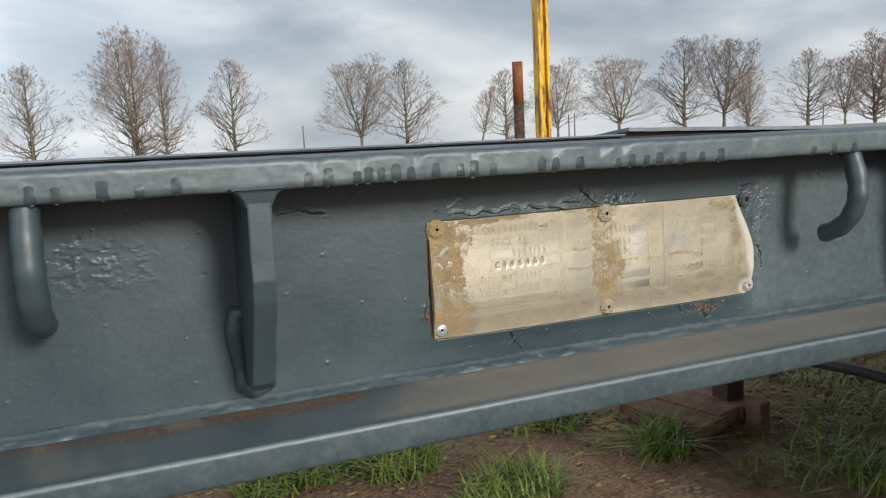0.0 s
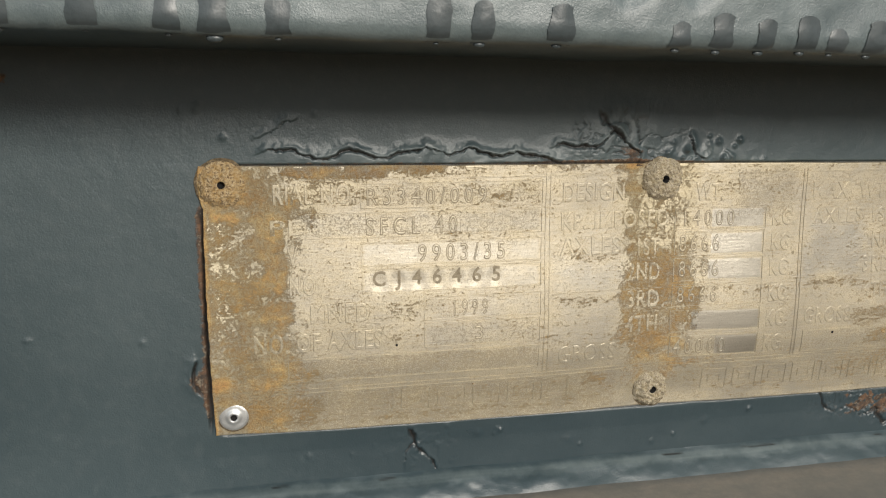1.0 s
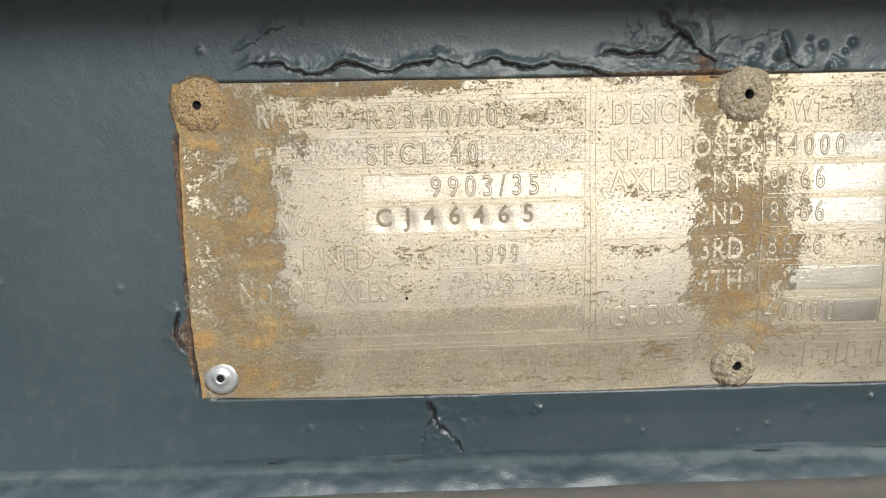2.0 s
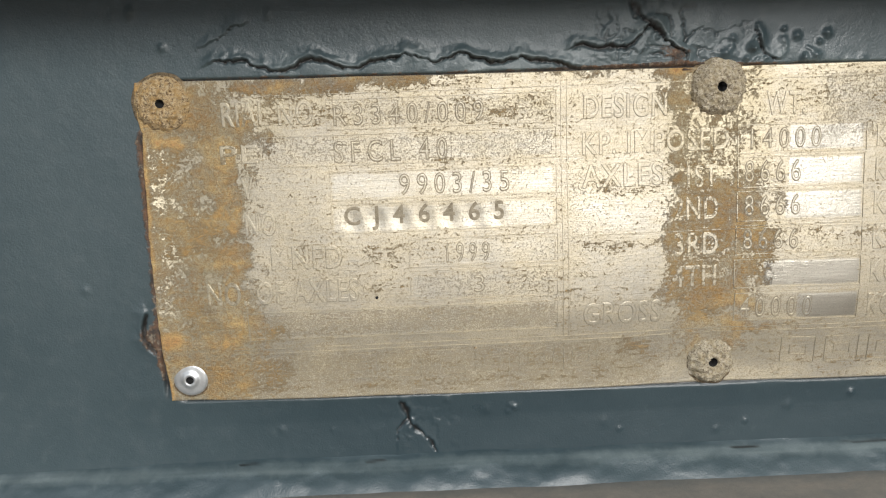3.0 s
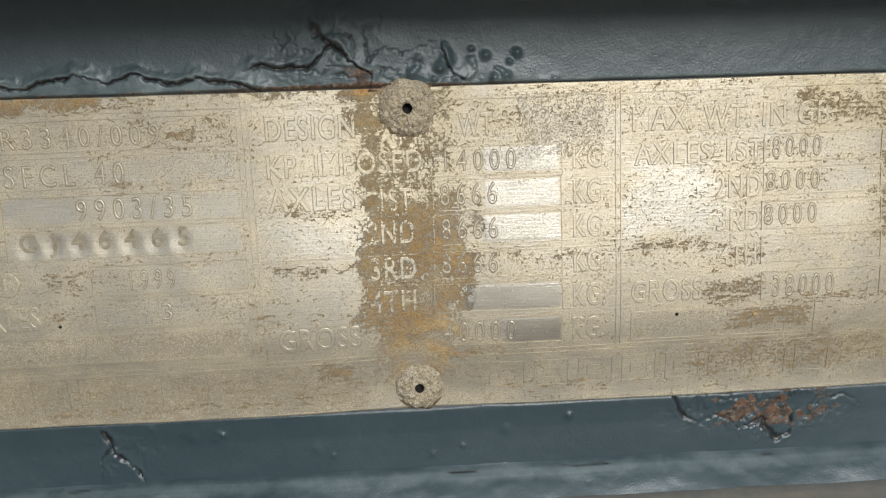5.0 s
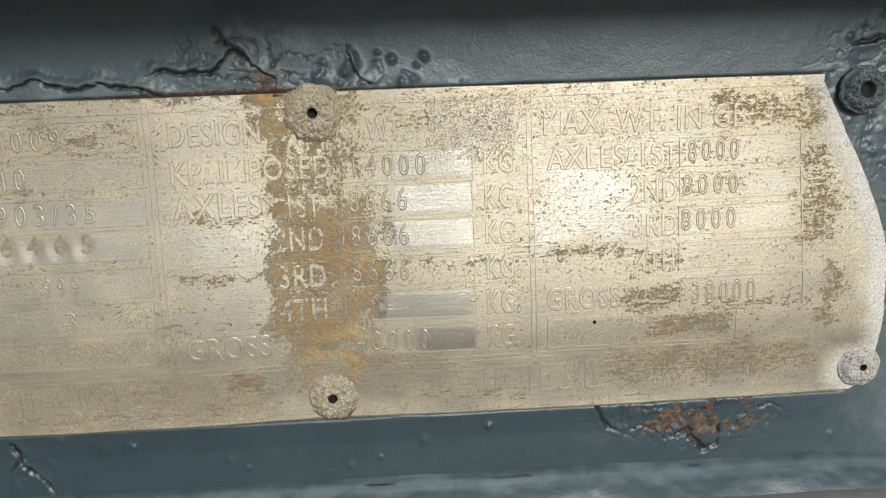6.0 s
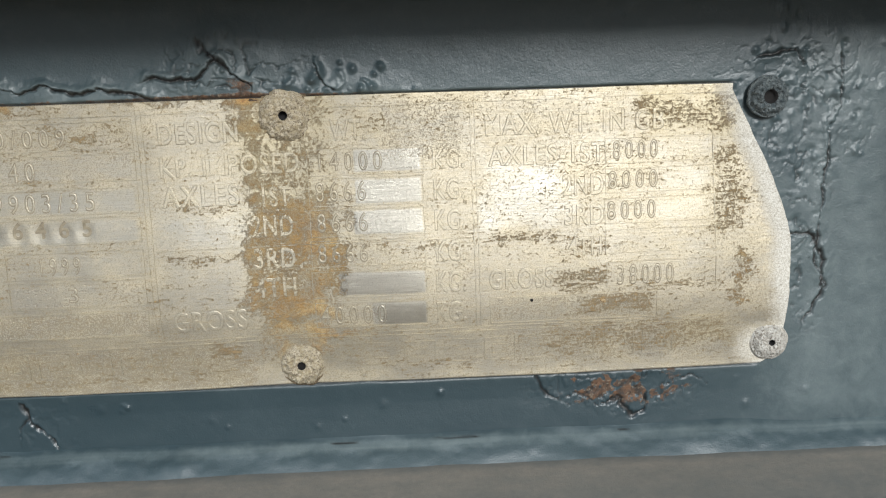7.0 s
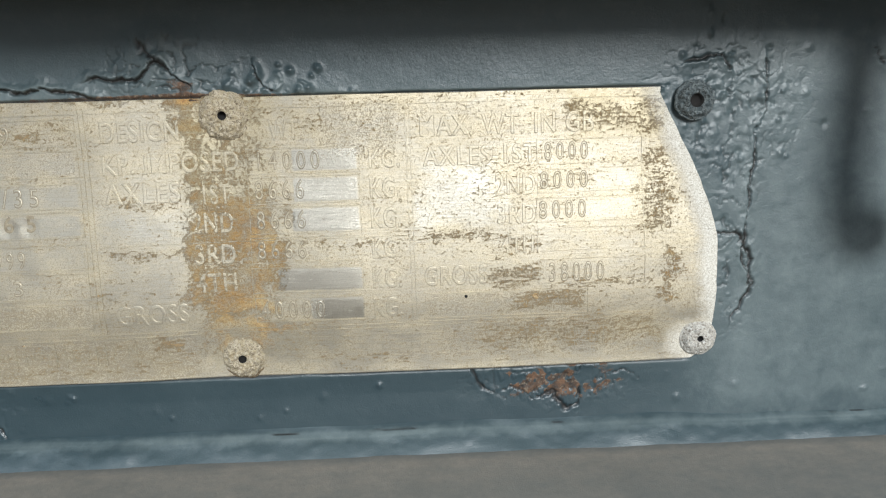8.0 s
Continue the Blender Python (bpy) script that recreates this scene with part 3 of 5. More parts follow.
def web_rust(x, z):
    over, blister, lumps, corner, strip, below, rusty, left = crust_masks(x, z)
    edge = span(x, 0.2290, 0.2365, 0.004) * span(z, 1.078, 1.178, 0.01) * (0.48 + 0.6 * value_noise(x, z, 60, 4, 3))
    line = span(x, 0.24, 0.46, 0.01) * bump_at(z - edge_top(x), 0.0030) * (0.52 + 0.75 * bump_at(x - 0.400, 0.045))
    sill = span(x, 0.24, 0.60, 0.01) * bump_at(z - edge_low(x), 0.0018) * 0.45
    spots = bump_at(np.hypot((x - 0.167) * 0.7, z - 1.217), 0.006) * 0.7 + 0.8 * bump_at(np.hypot(x - 0.229, (z - 1.101) * 0.7), 0.006)
    bare = rusty * (0.25 + 0.75 * flakes(x, z, 240, 8, 0.48, 0.10)) * 0.80
    wx, wz = warped(x, z)
    return bare + 0.75 * bump_at(np.hypot((wx - 0.406) * 0.7, (wz - 1.1915) * 1.2), 0.0085) * (0.35 + 0.9 * value_noise(x, z, 180, 4, 3)) + edge + line + sill + spots


def web_worn_lit(x, z):
    over, blister, lumps, corner, strip, below, rusty, left = crust_masks(x, z)
    # chalky paint; right end and raised lips also carry painted sheen and highlights
    return 0.12 + 0.42 * np.clip((x - 0.590) / 0.03, 0, 1) * span(z, 1.045, 1.215, 0.02) + 0.3 * over + 0.3 * lumps + 0.3 * blister + 0.14 * np.clip(split_parts(x, z)[0] / 0.0012, 0, 1)


def web_dark_blue(x, z):
    """Darker, bluer colour between the plate and the weld, thinning out beside it."""
    wx, wz = warped(x, z)
    return 0.62 * span(wx, 0.205 + 0.5 * (1.07 - wz), 0.640, 0.085) * span(wz, 1.040, 1.0795, 0.004)


xs = np.concatenate([np.arange(-0.14, 0.2, 0.0012), np.arange(0.2, 0.66, 0.00046), np.arange(0.66, 0.8601, 0.0012)])
zs = np.concatenate([np.arange(1.030, 1.046, 0.0014), np.arange(1.046, 1.183, 0.0006), np.arange(1.183, 1.204, 0.00036), np.arange(1.2045, 1.2345, 0.0012)])
part("web", grid_mesh("web", xs, zs, lambda x, z: (x, WEB_Y - web_relief(x, z), z), values={"rust": web_rust, "crack": web_crack_shade, "worn": web_worn_lit, "fresh": web_dark_blue}), PAINT, trailer)
bm = bmesh.new()
box(bm, (-1.4, WEB_Y + 0.0025, 1.02), (4.0, WEB_Y + 0.012, 1.24))
box(bm, (-1.4, WEB_Y, 1.02), (-0.14, WEB_Y + 0.002, 1.24))
box(bm, (0.86, WEB_Y, 1.02), (4.0, WEB_Y + 0.002, 1.24))
part("web_plate", bm, PAINT, trailer)


def rolled(name, profile, wobble, seed, values=None, step=0.004, dents=()):
    """A steel section with this outline, laid along the beam, its upper edge knocked in at the dents."""
    p = np.array(profile, float)
    d = np.concatenate([[0], np.cumsum(np.hypot(*np.diff(p, axis=0).T))])
    xs = np.concatenate([[-1.4, -0.8, -0.4], np.arange(-0.2, 1.1, step), [1.4, 2.2, 3.2, 4.0]])

    def lay(x, k):
        y, z = np.interp(k, d, p[:, 0]), np.interp(k, d, p[:, 1])
        y, z = y - wobble * (value_noise(x, k, 40, seed, 5, 0.68) - 0.5), z - wobble * (value_noise(x, k, 35, seed + 3, 5, 0.68) - 0.5)
        for at, half, deep in dents:
            knock = np.clip(1 - np.abs(x - at) / half - np.clip(1.2517 - z, 0, 1) / 0.014 - np.clip(y - 0.566, 0, 1) / 0.02, 0, 1)
            y, z = y + deep * knock, z - 0.35 * deep * knock
        return x, y, z

    return grid_mesh(name, xs, d, lay, values=values)


top_profile = [(0.714, 1.2285), (0.66, 1.2285), (0.638, 1.2285), (0.60, 1.2285), (0.5655, 1.2285), (0.5622, 1.2291), (0.5605, 1.2310), (0.5600, 1.2335)]
top_profile += [(0.5600, 1.2350 + 0.0015 * i) for i in range(9)]
top_profile += [(0.5606, 1.2490), (0.5622, 1.2506), (0.5650, 1.2514), (0.572, 1.2516), (0.59, 1.2517), (0.62, 1.2517), (0.714, 1.2515), (0.714, 1.2400), (0.714, 1.2285)]
LIP_DENTS = [(0.366, 0.022, 0.0042), (0.389, 0.014, 0.0034), (0.318, 0.020, 0.0022), (0.150, 0.016, 0.0026), (0.118, 0.011, 0.0020), (0.196, 0.013, 0.0030), (0.535, 0.012, 0.0014), (0.245, 0.010, 0.0018)]


def lip_wear_lit(x, k):
    # worn paint, plus the lip's sunlit brightness put into the colour
    return span(k, 0.147, 0.176, 0.005) * (0.42 + 0.55 * value_noise(x, k, 25, 6, 4))


top_flange = part("top_flange", rolled("top_flange", top_profile, 0.0019, 2, {"worn": lip_wear_lit}, 0.002, LIP_DENTS), PAINT, trailer)


def water_run(x, w, top, seed):
    """A wet streak down the flange's edge, with a drop hanging under it."""
    p = np.array(top_profile)
    d = np.concatenate([[0], np.cumsum(np.hypot(*np.diff(p, axis=0).T))])

    def on_lip(x, z):
        """The flange's front at one place, lumps and all."""
        k = np.array([np.interp(z, p[4:12, 1], d[4:12])])
        x = np.array([x])
        y = np.interp(k, d, p[:, 0]) - 0.0030 * (value_noise(x, k, 40, 2, 5, 0.68) - 0.5)
        return float(y[0]), float((z - 0.0030 * (value_noise(x, k, 35, 5, 5, 0.68) - 0.5))[0])

    zs = np.linspace(1.2288, top, 9)
    rr = random.Random(seed)
    verts, faces = [], []
    for i, z in enumerate(zs):
        for j in range(5):
            s = (j - 2) / 2
            half = w * (0.52 + 0.05 * math.sin(i * 0.8 + seed) + 0.05 * rr.random() - 0.012 * i)
            y, zz = on_lip(x + s * half, z)
            verts.append((x + s * half, y - 0.00062 + 0.00025 * s * s, zz + (0.0012 * (1 - s * s) if i == 8 else 0)))
    for i in range(8):
        for j in range(4):
            a = i * 5 + j
            faces.append((a, a + 1, a + 6, a + 5))
    k = len(verts)
    r = w * rr.uniform(0.12, 0.36)
    under = on_lip(x, 1.2290)[1] - 0.0006
    for i in range(6):
        for j in range(14):
            ph, th = i / 5 * math.pi, j / 14 * 2 * math.pi
            verts.append((x + r * math.sin(ph) * math.cos(th), 0.5642 + 0.5 * r * math.sin(ph) * math.sin(th), under - 0.5 * r * math.cos(ph)))
    for i in range(5):
        for j in range(14):
            a, b = k + i * 14 + j, k + i * 14 + (j + 1) % 14
            faces.append((a, b, b + 14, a + 14))
    me = bpy.data.meshes.new("water_run")
    me.from_pydata(verts, [], faces)
    me.polygons.foreach_set("use_smooth", [True] * len(faces))
    return part("water_run", me, WET, top_flange, "wet dark streak ending in a hanging drop")


for k, x in enumerate((-0.070, -0.055, -0.027, -0.004, 0.020, 0.112, 0.127, 0.149, 0.158, 0.168, 0.180, 0.192, 0.213, 0.234, 0.246, 0.263, 0.308, 0.321, 0.345, 0.384, 0.398, 0.413, 0.428, 0.439, 0.453, 0.475, 0.497, 0.613, 0.640, 0.667)):
    water_run(x, (0.0070, 0.0062, 0.0078, 0.0066)[k % 4], (1.2405, 1.2390, 1.2412, 1.2380)[k % 4] - (0.002 if x > 0.33 else 0), k)


def flange_dust(x, k):
    dry = np.clip((x - 0.165 + 0.9 * (k - 0.1) + 0.04 * (value_noise(x, k, 40, 2, 4) - 0.5)) / 0.03, 0, 1)
    film = 0.75 + 0.45 * value_noise(x, k, 18, 4, 4)
    scrape = 0.5 * np.clip((value_noise(x * 0.35, k, 60, 9, 4) - 0.58) / 0.06, 0, 1)
    return np.clip(span(k, 0.066, 0.136, 0.006) * film * (0.62 + 0.38 * np.clip((0.098 - k) / 0.02, 0, 1)) * np.maximum(np.maximum(0.10, scrape), dry), 0, 1)


def flange_pale(x, k):
    """Paler arris that paints its bright highlight, and a paler front face."""
    return np.maximum(0.95 * bump_at(k - 0.1395, 0.0045), span(k, 0.140, 0.170, 0.003) * (0.22 + 0.20 * value_noise(x, k, 15, 5, 4)))


def flange_rust(x, k):
    wet = np.clip((0.20 - x) / 0.05, 0, 1)
    return wet * span(k, 0.070, 0.100, 0.008) * (0.38 + 0.6 * value_noise(x * 0.3, k, 60, 7, 4))


low_profile = [(0.70, 1.046), (0.675, 1.046), (0.652, 1.0462), (0.638, 1.0462), (0.622, 1.0455), (0.605, 1.0440), (0.588, 1.0422), (0.572, 1.0400), (0.5645, 1.0388), (0.5622, 1.0381), (0.5612, 1.0368),
               (0.5609, 1.0345), (0.5609, 1.0260), (0.5611, 1.0160), (0.5622, 1.0132), (0.5660, 1.0120), (0.60, 1.0118), (0.70, 1.0118)]
part("bottom_flange", rolled("bottom_flange", low_profile, 0.0008, 5, {"dust": flange_dust, "rust": flange_rust, "worn": flange_pale}), PAINT, trailer)


def bead(x, k):
    """A fillet from the web down to the flange, lumpy as it was laid."""
    run = 0.0030 * (value_noise(x, k * 0.02, 24, 3, 3) - 0.5) + 0.0014 * (value_noise(x, k * 0.02, 110, 6, 3) - 0.5)
    body = np.sin(math.pi * np.clip(k, 0, 1))
    return x, 0.6388 - 0.0118 * k ** 1.35 - (0.0016 + run) * body, 1.0578 - 0.0030 * (1 - k) ** 2 - 0.0135 * k + 0.8 * run * body + 0.0016 * (value_noise(x, 0 * x, 40, 8, 3) - 0.5) * (1 - k)


def bead_crack(x, k):
    """Short splits where the paint has parted along the top of the weld."""
    here = np.clip((value_noise(x, 0 * x, 45, 11, 4) - 0.70) / 0.05, 0, 1)
    return here * bump_at(k - 0.10 - 0.14 * value_noise(x, 0 * x, 120, 5, 2), 0.05)


# paler band near the top paints the highlight along the weld
part("weld_bead", grid_mesh("weld_bead", np.arange(-0.3, 1.2, 0.0012), np.linspace(0, 1, 21), bead, values={"worn": lambda x, k: 0.16 + 0.55 * bump_at(k - 0.30, 0.30) * (0.45 + value_noise(x, k, 22, 4, 3)), "crack": bead_crack, "rust": lambda x, k: bump_at(k - 0.98, 0.16) * (0.15 + 0.55 * value_noise(x, k, 30, 9, 4)), "fresh": lambda x, k: 0.30 * span(x, 0.20, 0.66, 0.08) * (1 - k)}), PAINT, trailer, "lumpy painted weld seam")


def sheet(name, x0, x1, front, back, z0, z1, ragged, seed, lift):
    """A thin plate with a ragged front edge."""
    xs = np.concatenate([np.arange(x0, min(x1, 1.2), 0.004), np.linspace(min(x1, 1.2), x1, 6)[1 if x1 > 1.2 else 0:]])
    ring = np.array([0, 1, 2, 3, 4], float)

    def lay(x, k):
        k = k.astype(int)
        f = front(x) + ragged * (value_noise(x, 0 * x, 70, seed, 4) - 0.5)
        far = back(x) if callable(back) else np.full_like(x, back)
        y = np.choose(k, [far, f + 0.002, f, f + 0.0015, far])
        r = ragged * 0.3 * (value_noise(x, 0 * x, 90, seed + 2, 3) - 0.5)
        z = np.choose(k, [np.full_like(x, z0 + lift), np.full_like(x, z0) + 0.0004, z0 * 0.4 + z1 * 0.6 + r, z1 + r, np.full_like(x, z1 + lift)])
        return x, y, z

    return grid_mesh(name, xs, ring, lay, smooth=False)


DECK = rubbed("dark grey deck sheet", (0.15, 0.17, 0.18), (0.23, 0.25, 0.255), 0.55, 0.0, 25, 0.001, 0.4)
part("deck_plate", sheet("deck_plate", -1.4, 0.486, lambda x: 0.690 + 0 * x, 2.75, 1.2530, 1.2563, 0.004, 3, -0.012), DECK, trailer)


def curled(x, v):
    """The next deck sheet, its front corner bent up off the flange."""
    back = np.abs(v)
    y = 0.689 + 0.004 * (value_noise(x, 0 * x, 70, 6, 4) - 0.5) * (back < 0.001) + 2.06 * back ** 2
    lift = 0.0094 * np.clip(1 - (x - 0.489) / 0.42, 0, 1) ** 1.2 * np.exp(-(np.clip(y - 0.689, 0, 9) / 0.062) ** 1.5)
    top = 1.2533 + lift - 0.0055 * (y - 0.689) + 0.0012 * (value_noise(x, 0 * x, 60, 9, 3) - 0.5) * (back < 0.001)
    return x, y, top - 0.0040 * (v < 0) * (x > 0.4889)


steps = [0.0005, 0.05, 0.09, 0.12, 0.15, 0.18, 0.21, 0.25, 0.4, 0.7, 1.0]
part("raised_deck_plate", grid_mesh("raised_deck_plate", np.concatenate([[0.4888], np.arange(0.489, 1.0, 0.004), [1.4, 2.2, 3.2, 4.0]]), np.array([-t for t in reversed(steps)] + steps), curled, smooth=False), DECK, trailer)
bm = bmesh.new()
box(bm, (-1.4, 0.697, 1.2500), (4.0, 0.716, 1.2532), 0.0005)
part("packing_strip", bm, STEEL, trailer)

# unseen box, added to throw shade on the ground at the right
bm = bmesh.new()
box(bm, (2.12, 0.75, 0.12), (4.6, 1.45, 1.0118), 0.01)
part("tool_box", bm, STEEL, trailer, "unseen dark box added under the bed to shade the ground")


def bracket(x):
    """A bent flat bar from the upper flange down to the web, with weld round its foot."""
    bm = bmesh.new()
    outline = [(0.645, 1.2290), (0.5510, 1.2290), (0.5515, 1.1640), (0.5560, 1.1480), (0.5930, 1.0760), (0.6020, 1.0690), (0.645, 1.0690)]
    prism(bm, outline, -0.0088, 0.0088, 0.0016)
    bmesh.ops.subdivide_edges(bm, edges=[e for e in bm.edges if e.calc_length() > 0.02], cuts=4, use_grid_fill=True)
    for v in bm.verts:
        v.co += 0.0006 * Vector(noise.noise_vector(v.co * 70 + Vector((x * 9, 0, 0))))
    ob = part("bracket", bm, PAINT, trailer, "bent flat steel bracket under the flange")
    ob.location.x = x
    foot = [(0.0, 0.6335, 1.123), (-0.0125, 0.634, 1.128), (-0.0135, 0.634, 1.105), (-0.0115, 0.634, 1.080), (-0.010, 0.632, 1.064), (0.0, 0.629, 1.0605), (0.010, 0.632, 1.064), (0.0115, 0.634, 1.080), (0.0135, 0.634, 1.105), (0.0125, 0.634, 1.128), (0.0, 0.6335, 1.123)]
    path = [Vector(foot[i]).lerp(Vector(foot[i + 1]), j / 5) for i in range(len(foot) - 1) for j in range(5)] + [Vector(foot[-1])]
    part("weld", sweep("weld", path, [0.0058 + 0.0005 * math.sin(i * 1.1) + (0.0034 * max(0.0, 1 - abs(p.z - 1.110) / 0.022) if p.x < 0 else 0) for i, p in enumerate(path)], 12), PAINT, ob, "lumpy painted weld at the foot")
    half = [(0.0200, 1.2312), (0.0172, 1.2290), (0.0132, 1.2262), (0.0108, 1.2225), (0.0092, 1.2175)]
    bm = prism(bmesh.new(), half + [(-a, b) for a, b in half[::-1]], 0.5495, 0.6000, 0.0016)
    for v in bm.verts:
        if v.co.z < 1.2200 and v.co.x < 0.56:
            v.co.x = 0.5520
        v.co = Vector((v.co.y, v.co.x, v.co.z)) + 0.0005 * Vector(noise.noise_vector(v.co * 90))
    bmesh.ops.reverse_faces(bm, faces=bm.faces[:])
    for f in bm.faces:
        f.smooth = True
    part("weld", bm, PAINT, ob, "smooth painted weld fillet at the head")
    return ob


bracket(0.0735)
bracket(0.842)


def rope_hook(x):
    """A round bar that drops from the flange and curls back towards the web."""
    knots = [(0.578, 1.2330), (0.570, 1.2150), (0.5650, 1.1950), (0.5655, 1.1780), (0.5730, 1.1610), (0.5860, 1.1490), (0.6020, 1.1420), (0.6060, 1.1408)]
    pts = []
    for i in range(len(knots) - 1):
        p0, p1, p2, p3 = (Vector((0, *knots[min(max(i + k, 0), len(knots) - 1)])) for k in (-1, 0, 1, 2))
        for j in range(5):
            t = j / 5
            pts.append(0.5 * ((2 * p1) + (p2 - p0) * t + (2 * p0 - 5 * p1 + 4 * p2 - p3) * t * t + (3 * p1 - p0 - 3 * p2 + p3) * t ** 3))
    pts.append(Vector((0, *knots[-1])))
    radii = [0.0098 + 0.0004 * math.sin(i * 1.1) for i in range(len(pts))]
    for i, s in ((-1, 0.55), (-2, 0.85), (-3, 0.97)):
        radii[i] *= s
    ob = part("rope_hook", sweep("rope_hook", pts, radii, 18), PAINT, trailer, "round steel rope hook painted grey")
    ob.location.x = x
    return ob


rope_hook(-0.0755)
rope_hook(0.680)


# ---- data plate ----
plate = thing("data_plate", "weathered aluminium data plate riveted to the grey beam", "data plate")
FACE = 0.6348
P_X0, P_X1, P_Z0, P_Z1 = 0.2345, 0.6085, 1.0757, 1.1858
CLEAN = [(0.272, 0.367, 1.158, 1.166), (0.294, 0.367, 1.146, 1.1545), (0.294, 0.367, 1.135, 1.1435), (0.335, 0.367, 1.123, 1.131), (0.319, 0.350, 1.112, 1.120),
         (0.446, 0.4706, 1.1565, 1.1648), (0.446, 0.4706, 1.145, 1.154), (0.445, 0.4706, 1.1337, 1.1427), (0.438, 0.4706, 1.111, 1.1197), (0.450, 0.4706, 1.0992, 1.108), (0.556, 0.578, 1.157, 1.1645), (0.560, 0.578, 1.146, 1.1535), (0.556, 0.578, 1.1345, 1.142)]
RIVETS = {"tl": (0.2415, 1.1790), "bl": (0.2418, 1.0862), "mt": (0.4222, 1.1780), "mb": (0.4220, 1.0842), "tr": (0.5985, 1.1778), "br": (0.6030, 1.0842)}


def left_edge(z):
    return P_X0 + 0.0014 * (value_noise(z, 0 * z, 120, 3, 3) - 0.5) - 0.0014 * np.sqrt(np.clip(1 - ((z - 1.1790) / 0.0088) ** 2, 0, 1))


def right_edge(z):
    return P_X1 + 0.001 * (value_noise(z, 0 * z, 150, 5, 3) - 0.5) - 0.0235 * np.clip((z - 1.124) / 0.057, 0, 1) ** 1.35 - 0.010 * np.clip((1.0835 - z) / 0.009, 0, 1) ** 2


def long_edges(s):
    """The heights of the lower and upper edge along the plate."""
    return P_Z0 + 0.0033 * (1 - np.clip(s, 0, 1)) ** 2 - 0.0004, P_Z1 - 0.0026 * np.clip(s, 0, 1)


def plate_place(u, v):
    rim = (u < 0) | (u > 1) | (v < 0) | (v > 1)
    s, t = np.clip(u, 0, 1), np.clip(v, 0, 1)
    lo, hi = long_edges(s)
    z = lo + t * (hi - lo) + 0.0010 * (value_noise(s * 0.37, 0 * s, 22, 2, 3) - 0.5) * (np.abs(2 * t - 1) ** 3)
    x = left_edge(z) + s * (right_edge(z) - left_edge(z))
    y = FACE - 0.0010 * (value_noise(x, z, 14, 6, 3) - 0.5) - 0.00025 * (value_noise(x, z, 70, 2, 2) - 0.5)
    for rx, rz in RIVETS.values():
        y = y + 0.0006 * bump_at(np.hypot(x - rx, z - rz), 0.016)
    low = np.clip(t / 0.3, 0, 1)
    y = y - 0.0027 * low * low * (3 - 2 * low) * (0.5 + 0.5 * np.cos(math.pi * np.clip((t - 0.32) / 0.56, 0, 1))) * (0.7 + 0.6 * value_noise(x, 0 * x, 18, 4, 2))
    for col, deep, wide in ((0.2400, 0.0012, 0.030), (0.4215, 0.0021, 0.050), (0.6020, 0.0012, 0.035)):
        y = y + deep * bump_at(x - col, wide)
    for k in range(7):
        y = y + 0.00035 * bump_at(np.hypot(x - 0.3000 - 0.0080 * k, 0.75 * (z - 1.1392)), 0.0042)
    y = y - 0.0016 * np.clip((0.03 - s) / 0.03, 0, 1) ** 2 * span(z, 1.085, 1.172, 0.01)
    curl = np.clip((s - 0.975) / 0.025, 0, 1) * np.clip((z - 1.09) / 0.01, 0, 1)
    y = y - 0.0010 * curl
    return x, np.where(rim, 0.6385, y), z


def to_uv(u, v):
    x, y, z = plate_place(u, v)
    return x, z


def drift(x, z):
    """Places shifted a little, so that stains get ragged outlines."""
    return (x + 0.016 * (value_noise(x, z, 75, 3, 4, 0.75) - 0.5) + 0.0020 * (value_noise(x, z, 420, 6, 2) - 0.5),
            z + 0.0085 * (value_noise(x, z, 85, 9, 4, 0.75) - 0.5) + 0.0014 * (value_noise(x, z, 450, 1, 2) - 0.5))


def stains(x, z, rows, soft=0.0025):
    """The strongest of several soft-edged stains (x from, x to, z from, z to, how much)."""
    wx, wz = drift(x, z)
    most = 0 * x
    for x0, x1, z0, z1, much in rows:
        most = np.maximum(most, much * np.minimum(span(wx, x0 - 1.5 * soft, x1 + 1.5 * soft, 3 * soft), span(wz, z0 - soft, z1 + soft, 2 * soft)))
    return most


def at_clean(x, z):
    c = 0 * x
    for a, b, lo, hi in CLEAN:
        c = np.maximum(c, (0.08 if a > 0.53 else 0.75 if a > 0.4 else 0.22 if 1.13 < lo < 1.15 else 0.12) * span(x, a, b, 0.0008) * span(z, lo, hi, 0.0008))
    # thinner oxide colour here puts the sun's glare into the plate
    c = np.maximum(c, 0.42 * stains(x, z, [(0.496, 0.522, 1.134, 1.157, 1.0)]))
    return np.maximum(c, 0.25 * stains(x, z, [(0.374, 0.404, 1.108, 1.125, 0.8), (0.373, 0.406, 1.131, 1.145, 1.0), (0.376, 0.400, 1.085, 1.096, 0.4)]))


